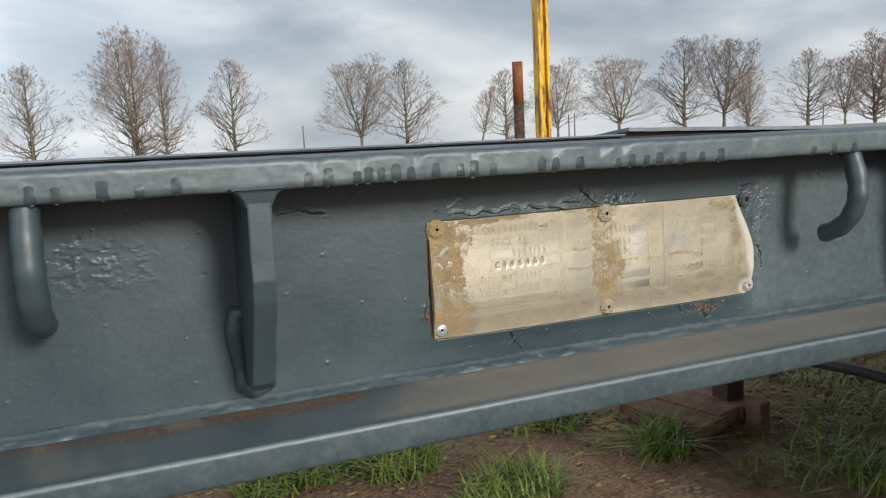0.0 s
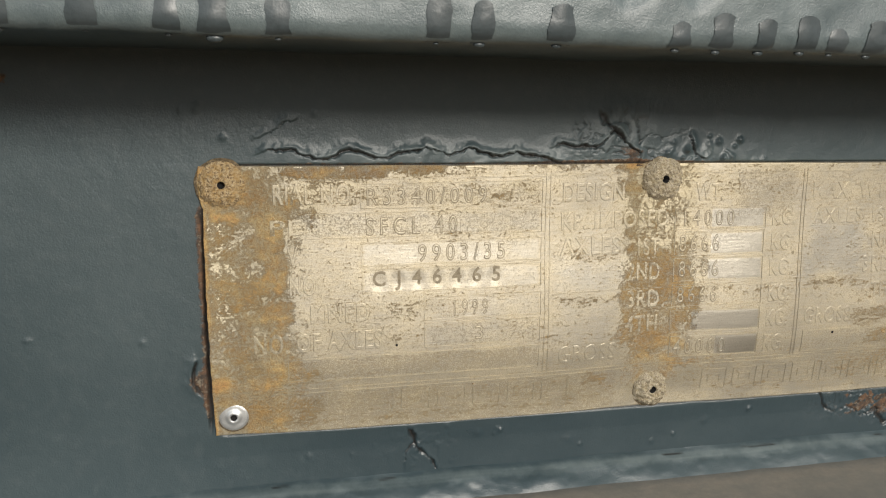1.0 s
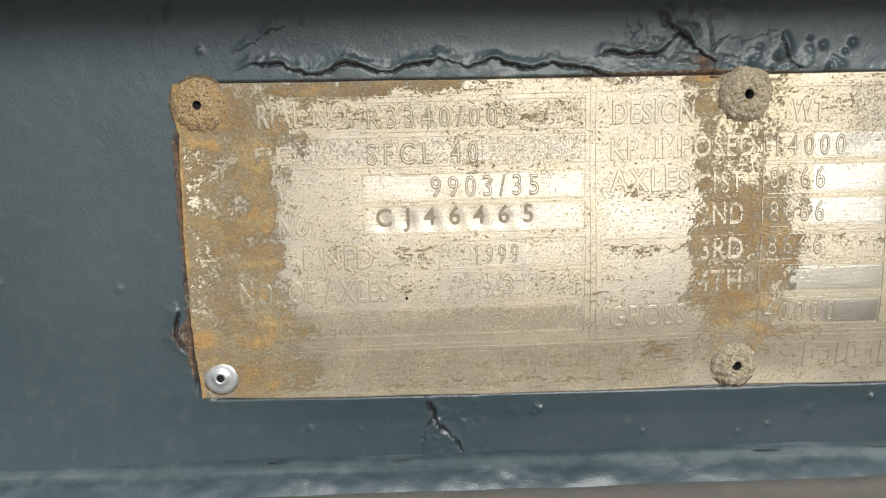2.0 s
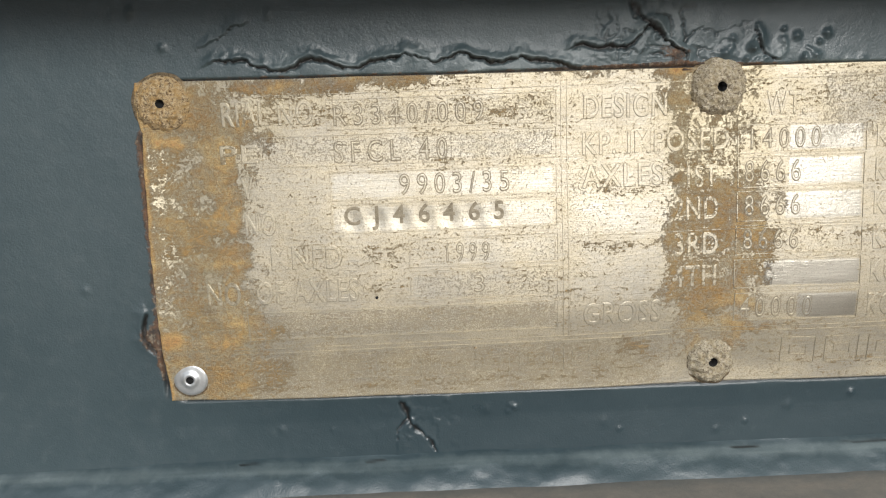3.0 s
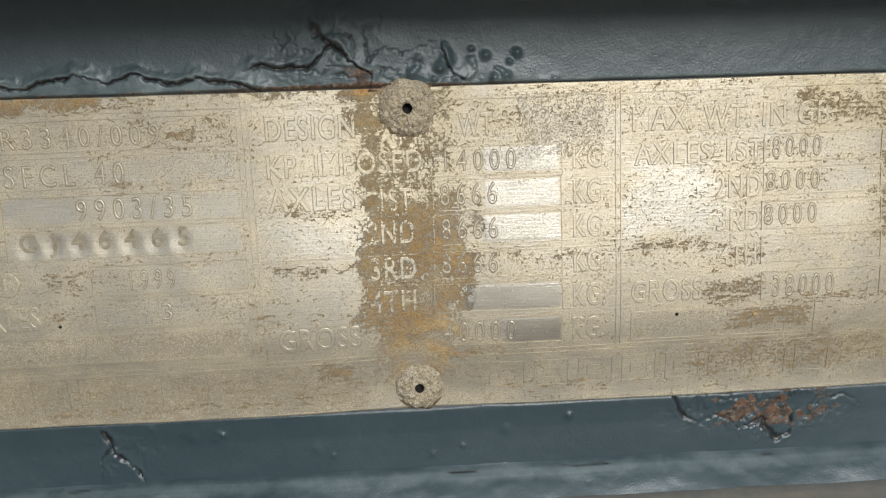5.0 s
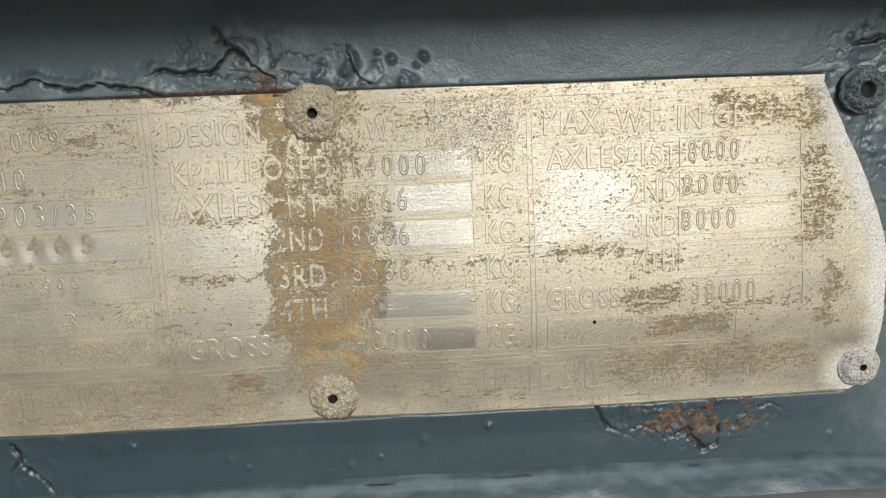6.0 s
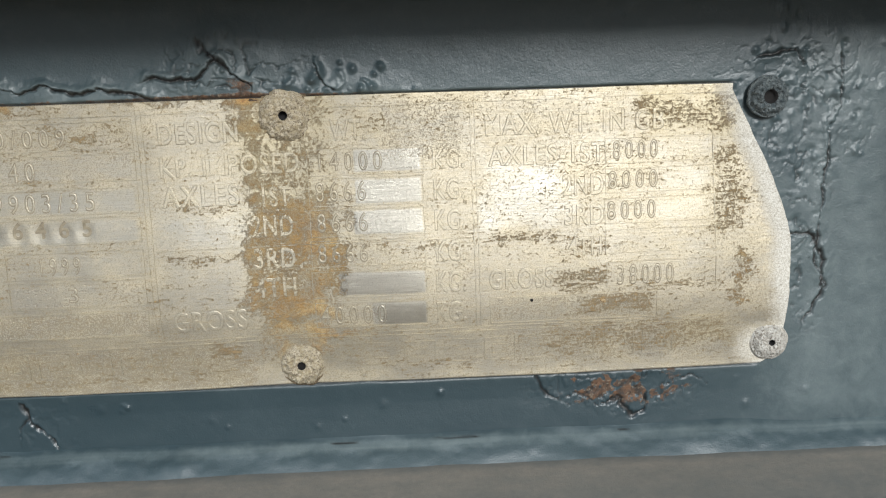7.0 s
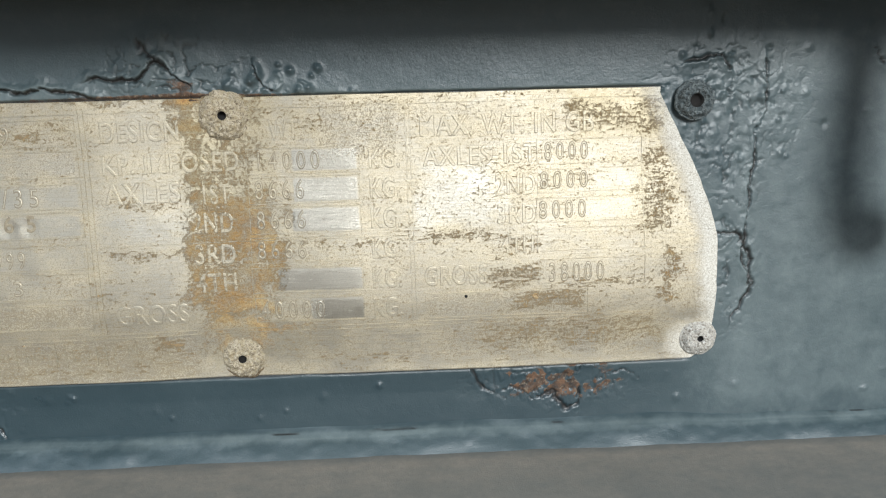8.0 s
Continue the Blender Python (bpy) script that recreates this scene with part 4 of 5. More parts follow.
def at_rust(x, z):
    """Ochre beside the left edge, orange round the corner rivet and on the rim, rust down the middle."""
    mottle = 0.55 + 0.75 * value_noise(x, z, 70, 6, 4)
    r = stains(x, z, [(0.250, 0.2670, 1.135, 1.175, 0.64), (0.2525, 0.2690, 1.098, 1.135, 0.62), (0.246, 0.262, 1.166, 1.1835, 0.60), (0.262, 0.330, 1.1805, 1.187, 0.56), (0.330, 0.402, 1.1830, 1.187, 0.50), (0.268, 0.285, 1.176, 1.184, 0.34), (0.257, 0.278, 1.160, 1.170, 0.42), (0.238, 0.262, 1.096, 1.104, 0.70), (0.250, 0.272, 1.080, 1.096, 0.40)]) * mottle
    r = np.maximum(r, (0.24 + 0.44 * value_noise(x, z, 60, 8, 4)) * np.clip((0.282 - x) / 0.022, 0, 1))
    r = np.maximum(r, 0.92 * stains(x, z, [(0.2375, 0.2500, 1.1640, 1.1690, 1.0)], 0.002))
    r = np.maximum(r, 1.05 * bump_at(np.hypot(x - 0.2405, z - 1.179), 0.022))
    r = np.maximum(r, (0.45 + 0.55 * value_noise(z, 0 * z, 55, 2, 3)) * np.clip((left_edge(z) + 0.0034 - x) / 0.003, 0, 1))
    r = np.maximum(r, 0.9 * np.clip((left_edge(z) + 0.016 - x) / 0.010, 0, 1) * bump_at(z - 1.1005, 0.009))
    r = np.maximum(r, 0.85 * bump_at(x - 0.409, 0.016) * bump_at(z - 1.1838, 0.0045))
    r = np.maximum(r, mottle * stains(x, z, [(0.404, 0.438, 1.102, 1.150, 0.60), (0.408, 0.434, 1.088, 1.102, 0.60), (0.410, 0.437, 1.150, 1.186, 0.40), (0.430, 0.446, 1.120, 1.150, 0.26), (0.420, 0.448, 1.0945, 1.0985, 0.62), (0.403, 0.416, 1.150, 1.184, 0.52)]))
    return np.maximum(r, 0.55 * stains(x, z, [(0.5865, 0.592, 1.101, 1.121, 1.0)]))


def at_tan(x, z):
    """Olive stains down the middle, round the rivets and in the upper corner."""
    t = stains(x, z, [(0.403, 0.440, 1.145, 1.190, 0.85), (0.436, 0.460, 1.166, 1.184, 0.45), (0.448, 0.584, 1.1805, 1.187, 0.55), (0.552, 0.590, 1.164, 1.184, 0.85), (0.574, 0.592, 1.128, 1.166, 0.55),
                      (0.404, 0.450, 1.078, 1.100, 0.45), (0.262, 0.300, 1.174, 1.184, 0.62), (0.556, 0.590, 1.083, 1.098, 0.65), (0.256, 0.400, 1.076, 1.095, 0.62), (0.260, 0.370, 1.095, 1.112, 0.40), (0.260, 0.372, 1.168, 1.186, 0.45), (0.232, 0.268, 1.076, 1.188, 0.75), (0.256, 0.282, 1.165, 1.180, 0.62)], 0.004)
    return t * (0.55 + 0.55 * value_noise(x, z, 60, 4, 4))


def at_chalk(x, z):
    edge = right_edge(z) - x
    c = np.clip(1 - edge / 0.0105, 0, 1) * (0.45 + 0.5 * span(z, 1.09, 1.18, 0.02) + 0.9 * value_noise(x, z, 110, 3, 4))
    c = np.maximum(c, 0.25 * np.clip(1 - (z - P_Z0) / 0.004, 0, 1))
    return np.maximum(c, 0.85 * bump_at(np.hypot(x - 0.598, z - 1.083), 0.016))


def at_pitted(x, z):
    """Dull, pitted fields that were never filled in."""
    p = 0.16 + 0.40 * (value_noise(x, z, 50, 7, 4) - 0.5)
    for x0, x1, z0, z1, much in [(0.266, 0.3674, 1.0998, 1.1090, 0.75), (0.320, 0.3676, 1.1115, 1.1208, 0.40), (0.3186, 0.3678, 1.1228, 1.1319, 0.25), (0.294, 0.368, 1.1690, 1.1782, 0.38), (0.2724, 0.3679, 1.1575, 1.1668, 0.42), (0.262, 0.405, 1.0765, 1.0945, 0.80),
                                 (0.4945, 0.557, 1.0978, 1.1073, 0.55), (0.456, 0.486, 1.160, 1.182, 0.45), (0.4295, 0.456, 1.0990, 1.1082, 0.50), (0.500, 0.590, 1.080, 1.096, 0.50)]:
        p = np.maximum(p, much * span(x, x0, x1, 0.0008) * span(z, z0, z1, 0.0008))
    return p


SPECKS_LEFT = [(0.262, 0.340, 1.1790, 1.1835, 0.62), (0.340, 0.372, 1.1790, 1.1825, 0.46), (0.334, 0.352, 1.1745, 1.1785, 0.56), (0.345, 0.356, 1.1695, 1.1745, 0.60), (0.262, 0.298, 1.1695, 1.1785, 0.44), (0.278, 0.322, 1.1676, 1.1688, 0.50), (0.300, 0.367, 1.1555, 1.1573, 0.50), (0.340, 0.368, 1.1678, 1.1692, 0.46),
               (0.294, 0.332, 1.1437, 1.1452, 0.46), (0.300, 0.367, 1.1328, 1.1346, 0.50), (0.372, 0.376, 1.146, 1.179, 0.46), (0.378, 0.405, 1.1442, 1.1490, 0.56), (0.296, 0.319, 1.1225, 1.1315, 0.42), (0.303, 0.320, 1.1130, 1.1185, 0.42), (0.348, 0.368, 1.1205, 1.1230, 0.48), (0.262, 0.345, 1.1320, 1.1338, 0.42)]
SPECKS_EDGE = [(0.236, 0.2515, 1.1480, 1.1660, 0.50), (0.238, 0.2575, 1.1285, 1.1440, 0.66), (0.240, 0.2580, 1.1010, 1.1170, 0.62), (0.256, 0.2800, 1.0985, 1.1050, 0.60), (0.244, 0.2780, 1.0790, 1.0950, 0.60), (0.266, 0.4000, 1.0790, 1.0850, 0.44), (0.300, 0.3860, 1.0850, 1.0930, 0.36), (0.386, 0.4060, 1.0850, 1.0945, 0.62), (0.262, 0.3050, 1.0945, 1.0980, 0.40),
               (0.246, 0.2620, 1.1440, 1.1520, 0.42), (0.450, 0.4900, 1.0795, 1.0840, 0.56), (0.236, 0.2640, 1.1200, 1.1285, 0.38)]
SPECKS_MIDDLE = [(0.4055, 0.4290, 1.1040, 1.1480, 0.60), (0.4080, 0.4260, 1.0980, 1.1060, 0.66), (0.4290, 0.4420, 1.1120, 1.1350, 0.60), (0.4300, 0.4460, 1.1440, 1.1490, 0.44), (0.4200, 0.4480, 1.0940, 1.0980, 0.50), (0.3725, 0.4080, 1.1245, 1.1300, 0.52), (0.4380, 0.4880, 1.1262, 1.1310, 0.50), (0.4430, 0.4880, 1.1205, 1.1235, 0.48), (0.4080, 0.4300, 1.1480, 1.1560, 0.46),
                 (0.4480, 0.4580, 1.1700, 1.1780, 0.46), (0.4940, 0.5200, 1.1262, 1.1320, 0.58), (0.5200, 0.5400, 1.1200, 1.1320, 0.52), (0.4940, 0.5360, 1.1225, 1.1255, 0.50)]
SPECKS_RIGHT = [(0.5180, 0.5400, 1.1090, 1.1180, 0.58), (0.5240, 0.5600, 1.0990, 1.1090, 0.56), (0.5150, 0.5880, 1.0820, 1.0970, 0.50), (0.5480, 0.5880, 1.1660, 1.1800, 0.50), (0.5760, 0.5920, 1.1290, 1.1630, 0.52), (0.5860, 0.5930, 1.1010, 1.1220, 0.70), (0.5560, 0.5860, 1.1215, 1.1245, 0.46), (0.5400, 0.5780, 1.1325, 1.1345, 0.52), (0.5560, 0.5780, 1.1440, 1.1458, 0.50), (0.4500, 0.5850, 1.1815, 1.1850, 0.48),
                (0.5100, 0.5900, 1.0985, 1.1010, 0.46), (0.5440, 0.5860, 1.1050, 1.1130, 0.42)]


def at_grime(x, z):
    g = 0.28 + 0.36 * (value_noise(x, z * 1.6, 45, 7, 4) - 0.5)
    for rows in (SPECKS_LEFT, SPECKS_EDGE, SPECKS_MIDDLE, SPECKS_RIGHT):
        g = np.maximum(g, stains(x, z, rows, 0.0030) * (0.95 + 0.30 * value_noise(x, z, 90, 2, 3)))
    for a, b, lo, hi in CLEAN:
        g = g - (0.10 if a > 0.53 else 0.28) * span(x, a, b, 0.001) * span(z, lo, hi, 0.001)
    return g


COATS = {"clean": at_clean, "rust": at_rust, "grime": at_grime, "chalk": at_chalk, "tan": at_tan, "pitted": at_pitted}
us = np.concatenate([[-0.001], np.linspace(0, 1, 760), [1.001]])
vs = np.concatenate([[-0.001], np.linspace(0, 1, 230), [1.001]])
part("plate", grid_mesh("plate", us, vs, plate_place, values={key: (lambda u, v, fn=fn: fn(*to_uv(u, v))) for key, fn in COATS.items()}), PLATE, plate)


def face(x, z):
    """The plate's front at many places."""
    s = (x - left_edge(z)) / (right_edge(z) - left_edge(z))
    lo, hi = long_edges(s)
    t = (z - lo) / (hi - lo)
    return plate_place(np.clip(s, 0, 1), np.clip(t, 0, 1))[1]


def face_y(x, z):
    return float(face(np.array([x]), np.array([z]))[0])


def glyphs(text, bold, bevel, gap=1.12):
    cu = bpy.data.curves.new("lettering", "FONT")
    cu.space_character = gap
    cu.body, cu.size, cu.extrude, cu.offset, cu.resolution_u, cu.bevel_depth, cu.bevel_resolution = text, 1.0, 0.012, bold, 4, bevel, 2
    ob = bpy.data.objects.new("lettering", cu)
    scene.collection.objects.link(ob)
    bpy.context.view_layer.update()
    me = bpy.data.meshes.new_from_object(ob.evaluated_get(bpy.context.evaluated_depsgraph_get()))
    bpy.data.objects.remove(ob)
    co = np.empty(len(me.vertices) * 3)
    me.vertices.foreach_get("co", co)
    faces = [tuple(p.vertices) for p in me.polygons]
    bpy.data.meshes.remove(me)
    return co.reshape(-1, 3), faces


# raised metal keeps less dirt than the hollows round it
RAISED = {"clean": 0.5, "grime": 0.62, "rust": 0.5, "pitted": 0.5, "tan": 0.7}


def coat(me):
    """Gives raised metal the same dirt as the plate round it."""
    co = np.empty(len(me.vertices) * 3)
    me.vertices.foreach_get("co", co)
    co = co.reshape(-1, 3)
    for key, fn in COATS.items():
        a = me.attributes.new(key, "FLOAT", "POINT")
        a.data.foreach_set("value", np.clip(fn(co[:, 0], co[:, 2]) * RAISED.get(key, 1.0), 0, 1).astype(np.float32))
    uv = me.uv_layers.new(name="flat")
    loops = np.empty(len(me.loops), np.int32)
    me.loops.foreach_get("vertex_index", loops)
    uv.data.foreach_set("uv", np.column_stack([co[loops, 0] * 2.6, co[loops, 2] * 9]).astype(np.float32).ravel())


def lettering(text, x0, x1, z0, z1, rise=0.00062, bold=0.036, halo=0.0, gap=1.12):
    """Raised characters fitted into a box on the plate, each in a thin rim of dirt and painted edge shade."""
    body, faces = glyphs(text, bold - 0.034, 0.036, gap)
    rim, rim_faces = glyphs(text, bold + halo, 0.0, gap) if halo else (body[:0], [])
    lo, hi = body.min(0), body.max(0)
    verts = []
    for co, top in ((rim, 0.00006), (body, rise)):
        if not len(co):
            continue
        x = x0 + (co[:, 0] - lo[0]) / max(hi[0] - lo[0], 1e-6) * (x1 - x0)
        z = z0 + (co[:, 1] - lo[1]) / (hi[1] - lo[1]) * (z1 - z0)
        h = np.clip((co[:, 2] - co[:, 2].min()) / max(np.ptp(co[:, 2]), 1e-9), 0, 1)
        f = np.clip((h - 0.5) * 2, 0, 1) * (top + 0.0005) - 0.0005
        y = face(x, z) - f
        verts += list(zip(x, y, z))
    me = bpy.data.meshes.new("lettering")
    me.from_pydata(verts, [], rim_faces + [tuple(i + len(rim) for i in f) for f in faces])
    me.materials.append(PLATE)
    me.materials.append(STAMP)
    me.polygons.foreach_set("material_index", [1] * len(rim_faces) + [0] * len(faces))
    me.update()
    coat(me)
    return part("lettering", me, PLATE, plate)


def strip_part(name, bars, mat, rise=0.00025):
    """Thin raised bars that follow the plate."""
    verts, faces = [], []
    for a, b, lo, hi in bars:
        along = b - a > hi - lo
        n = max(1, int(max(b - a, hi - lo) / 0.003))
        f = np.linspace(0, 1, n + 1)
        k = len(verts)
        for side, up in ((0.0, -0.0006), (0.2, rise), (0.8, rise), (1.0, -0.0006)):
            x = a + f * (b - a) if along else np.full(n + 1, a + side * (b - a))
            z = np.full(n + 1, lo + side * (hi - lo)) if along else lo + f * (hi - lo)
            verts += list(zip(x, face(x, z) - up, z))
        for r in range(3):
            faces += [(k + r * (n + 1) + i, k + r * (n + 1) + i + 1, k + (r + 1) * (n + 1) + i + 1, k + (r + 1) * (n + 1) + i) for i in range(n)]
        faces += [tuple(k + r * (n + 1) + e for r in range(4)) for e in (0, n)]
    me = bpy.data.meshes.new(name)
    me.from_pydata(verts, [], faces)
    me.update()
    ob = part(name, me, mat, plate)
    if mat is PLATE:
        coat(me)
    return ob


def frame_box(a, b, lo, hi, w=0.0006, rise=0.0004):
    return strip_part("field_border", [(a, b, lo - w, lo), (a, b, hi, hi + w), (a - w, a, lo - w, hi + w), (b, b + w, lo - w, hi + w)], PLATE, rise)


LABELS = [("RIAL NO.", 0.2600, 0.2915, 1.1705, 1.1790), ("PE", 0.2585, 0.2710, 1.1588, 1.1651), ("V.", 0.2645, 0.2705, 1.1468, 1.1547),
          ("NO.", 0.2652, 0.2772, 1.1350, 1.1433), ("MNFD", 0.2728, 0.2964, 1.1235, 1.1316), ("NO. OF AXLES", 0.2508, 0.3012, 1.1120, 1.1203),
          ("DESIGN", 0.3769, 0.4053, 1.1690, 1.1771), ("KP. IMPOSED", 0.3765, 0.4264, 1.1572, 1.1650), ("AXLES", 0.3761, 0.4040, 1.1463, 1.1545),
          ("1ST", 0.4120, 0.4225, 1.1450, 1.1529), ("2ND", 0.4074, 0.4228, 1.1342, 1.1424), ("3RD", 0.4076, 0.4229, 1.1221, 1.1303),
          ("4TH", 0.4069, 0.4225, 1.1114, 1.1191), ("GROSS", 0.3763, 0.4034, 1.0996, 1.1080)]
MORE_LABELS = [("WT.", 0.4380, 0.4510, 1.1680, 1.1760), ("KG.", 0.4749, 0.4866, 1.1565, 1.1641), ("KG.", 0.4748, 0.4862, 1.1453, 1.1533),
          ("KG.", 0.4747, 0.4861, 1.1339, 1.1421), ("KG.", 0.4746, 0.4858, 1.1223, 1.1305), ("KG.", 0.4743, 0.4856, 1.1106, 1.1190),
          ("KG.", 0.4742, 0.4852, 1.0989, 1.1073), ("MAX. WT. IN GB", 0.4943, 0.5603, 1.1675, 1.1756), ("AXLES-1ST", 0.4950, 0.5383, 1.1565, 1.1641),
          ("2ND", 0.5222, 0.5377, 1.1446, 1.1529), ("3RD", 0.5227, 0.5377, 1.1335, 1.1417), ("4TH", 0.5240, 0.5367, 1.1223, 1.1295),
          ("GROSS", 0.4941, 0.5184, 1.1105, 1.1187)]
for words in LABELS + MORE_LABELS:
    lettering(*words, rise=0.00018, bold=0.036)
FIGURES = [("R3340/009", 0.2960, 0.3445, 1.1699, 1.1765), ("SFCL 40", 0.2955, 0.3323, 1.1580, 1.1650), ("9903/35", 0.3162, 0.3523, 1.1468, 1.1537), ("1999", 0.3307, 0.3451, 1.1239, 1.1304), ("3", 0.3397, 0.3431, 1.1135, 1.1192),
           ("14000", 0.4334, 0.4565, 1.1573, 1.1640), ("8666", 0.4316, 0.4500, 1.1462, 1.1535), ("8666", 0.4316, 0.4500, 1.1350, 1.1420), ("8666", 0.4312, 0.4496, 1.1236, 1.1305), ("40000", 0.4307, 0.4552, 1.0998, 1.1070),
           ("8000", 0.5412, 0.5578, 1.1574, 1.1641), ("8000", 0.5394, 0.5577, 1.1466, 1.1531), ("8000", 0.5388, 0.5569, 1.1352, 1.1420), ("38000", 0.5424, 0.5637, 1.1105, 1.1180)]
for words in FIGURES:
    lettering(*words, rise=0.00016, bold=0.006, halo=0.014, gap=1.5)
# punched figures drawn flat and dark, their recess shade in the colour
lettering("CJ46465", 0.2978, 0.3502, 1.1358, 1.1436, rise=0.00001, bold=0.0, halo=0.022, gap=2.1)
for a, b, lo, hi in [(0.2938, 0.3680, 1.1690, 1.1782), (0.2724, 0.3679, 1.1575, 1.1668), (0.2937, 0.3678, 1.1460, 1.1547), (0.2938, 0.3677, 1.1352, 1.1442), (0.3187, 0.3678, 1.1228, 1.1319), (0.3187, 0.3675, 1.1115, 1.1210), (0.2640, 0.3674, 1.0998, 1.1090),
                     (0.4294, 0.4714, 1.1560, 1.1650), (0.4295, 0.4709, 1.1448, 1.1544), (0.4293, 0.4709, 1.1335, 1.1430), (0.4290, 0.4708, 1.1223, 1.1315), (0.4286, 0.4707, 1.1106, 1.1199), (0.4291, 0.4706, 1.0990, 1.1082),
                     (0.5387, 0.5784, 1.1562, 1.1648), (0.5387, 0.5787, 1.1453, 1.1537), (0.5383, 0.5791, 1.1340, 1.1427), (0.5383, 0.5795, 1.1228, 1.1311), (0.5387, 0.5799, 1.1100, 1.1191), (0.4946, 0.5574, 1.0978, 1.1073)]:
    frame_box(a, b, lo, hi, 0.00042, 0.00028)
for x in (0.3698, 0.3717, 0.4892, 0.4908):
    strip_part("divider_line", [(x - 0.0003, x + 0.0003, 1.0965, 1.1815)], PLATE)
for z in (1.0946, 1.0962):
    strip_part("divider_line", [(0.258, 0.584, z, z + 0.0004)], PLATE)
strip_part("divider_line", [(0.262, 0.584, 1.1800, 1.1804)], PLATE)
strip_part("divider_line", [(0.3725, 0.4880, 1.1306, 1.1310)], PLATE)
# worn outlines of a maker's mark
for x0, n, z in ((0.279, 7, 1.0842), (0.4465, 8, 1.0828)):
    for k in range(n):
        a = x0 + k * 0.0152
        frame_box(a, a + 0.0112, z, z + 0.0088, 0.00035, 0.00022)
        frame_box(a + 0.0030, a + 0.0082, z + 0.0028, z + 0.0060, 0.0003, 0.00018)


# ring of dirt that also paints the crevice shade round a rivet
RIM = crust_mat("dirt and crevice shade round a rivet", (0.05, 0.035, 0.02), (0.13, 0.09, 0.05), (0.30, 0.23, 0.14))


def rivet(at, r, mat, dome, lump, label, hole=0.0022, rim=None, washer=False):
    """A pop rivet: a flange with a hollow middle, rough with dirt."""
    x0, z0 = at
    prof = [(0.0, 0.0004), (hole * 0.92, 0.0006), (hole, dome * 0.9), (hole * 1.3, dome)]
    prof += [(hole * 1.3 + (r - hole * 1.3) * t, dome * (1 - 0.9 * t ** 3.2)) for t in (0.06, 0.12, 0.18, 0.24, 0.30, 0.36, 0.42, 0.48, 0.54, 0.6, 0.65, 0.7, 0.75, 0.8, 0.85, 0.9, 0.95, 1.0)] + [(r * 1.04, 0.0001), (r * 1.11, 0.00004), (r * 1.13, -0.0012)]
    if washer:
        prof = prof[:4] + [(hole * 1.3 + (r - hole * 1.3) * t, dome * k) for t, k in ((0.10, 0.98), (0.22, 0.80), (0.34, 0.60), (0.46, 0.52), (0.58, 0.50), (0.7, 0.47), (0.82, 0.42), (0.93, 0.30), (1.0, 0.12))] + prof[-3:]
    n, verts, faces = 96, [], []
    f = face_y(min(x0, 0.59), z0)
    for i, (pr, ph) in enumerate(prof):
        for j in range(n):
            a = 2 * math.pi * j / n
            here = Vector((pr * math.cos(a), pr * math.sin(a), x0 * 3))
            jag = 1 + lump * 55 * noise.noise(Vector((math.cos(a) * 2.5 + x0 * 40, math.sin(a) * 2.5, z0 * 40))) * pr / r if i > 2 else 1
            bump = lump * (noise.noise(here * 380) + 0.9 * noise.noise(here * 900) + 0.5 * noise.noise(here * 2000)) if 2 < i < len(prof) - 3 else 0
            verts.append((x0 + pr * jag * math.cos(a), f - ph - bump, z0 + pr * jag * math.sin(a)))
    for i in range(len(prof) - 1):
        for j in range(n):
            a, b = i * n + j, i * n + (j + 1) % n
            faces.append((a, b, b + n, a + n))
    me = bpy.data.meshes.new("rivet")
    me.from_pydata(verts, [], faces)
    me.materials.append(mat)
    # near-black hole floor, the shade of its depth put into the colour
    me.materials.append(DARK)
    me.materials.append(rim or RIM)
    me.polygons.foreach_set("use_smooth", [True] * len(me.polygons))
    me.polygons.foreach_set("material_index", [1 if k < n * 2 else (2 if k >= n * (len(prof) - 4) else 0) for k in range(len(faces))])
    return part("rivet", me, mat, plate, label)


rivet(RIVETS["tl"], 0.0088, CRUST_RUST, 0.0034, 0.0010, "rust-stained crusted rivet", 0.0014)
rivet(RIVETS["bl"], 0.0058, ALU, 0.0017, 0.0, "clean bright aluminium rivet", 0.0013, None, True)
rivet(RIVETS["mt"], 0.0094, CRUST, 0.0042, 0.0012, "dirty crusted rivet", 0.0016)
rivet(RIVETS["mb"], 0.0082, CRUST, 0.0040, 0.0014, "dirty crusted rivet", 0.0016)
rivet(RIVETS["tr"], 0.0068, GREY_CRUST, 0.0026, 0.0011, "rivet covered in grey paint", 0.0026, GREY_CRUST)
rivet(RIVETS["br"], 0.0066, CHALK, 0.0028, 0.0008, "chalky white rivet", 0.0012, CHALK)


def speck(x, z, r, mat, label):
    bm = bmesh.new()
    bmesh.ops.create_icosphere(bm, subdivisions=2, radius=1.0)
    f = face_y(x, z)
    for v in bm.verts:
        k = 1 + 0.25 * noise.noise(v.co * 2 + Vector((x * 50, 0, 0)))
        v.co = Vector((x + r * k * v.co.x, f + 0.4 * r * v.co.y, z + r * k * v.co.z))
    return part("speck", bm, mat, plate, label)


speck(0.3070, 1.1130, 0.00055, DARK, "small black speck")
speck(0.5100, 1.1060, 0.00065, DARK, "small black speck")
speck(0.5370, 1.1050, 0.0013, CRUST_RUST, "small rust pustule")
speck(0.3395, 1.0935, 0.0005, CRUST_RUST, "small rust pustule")

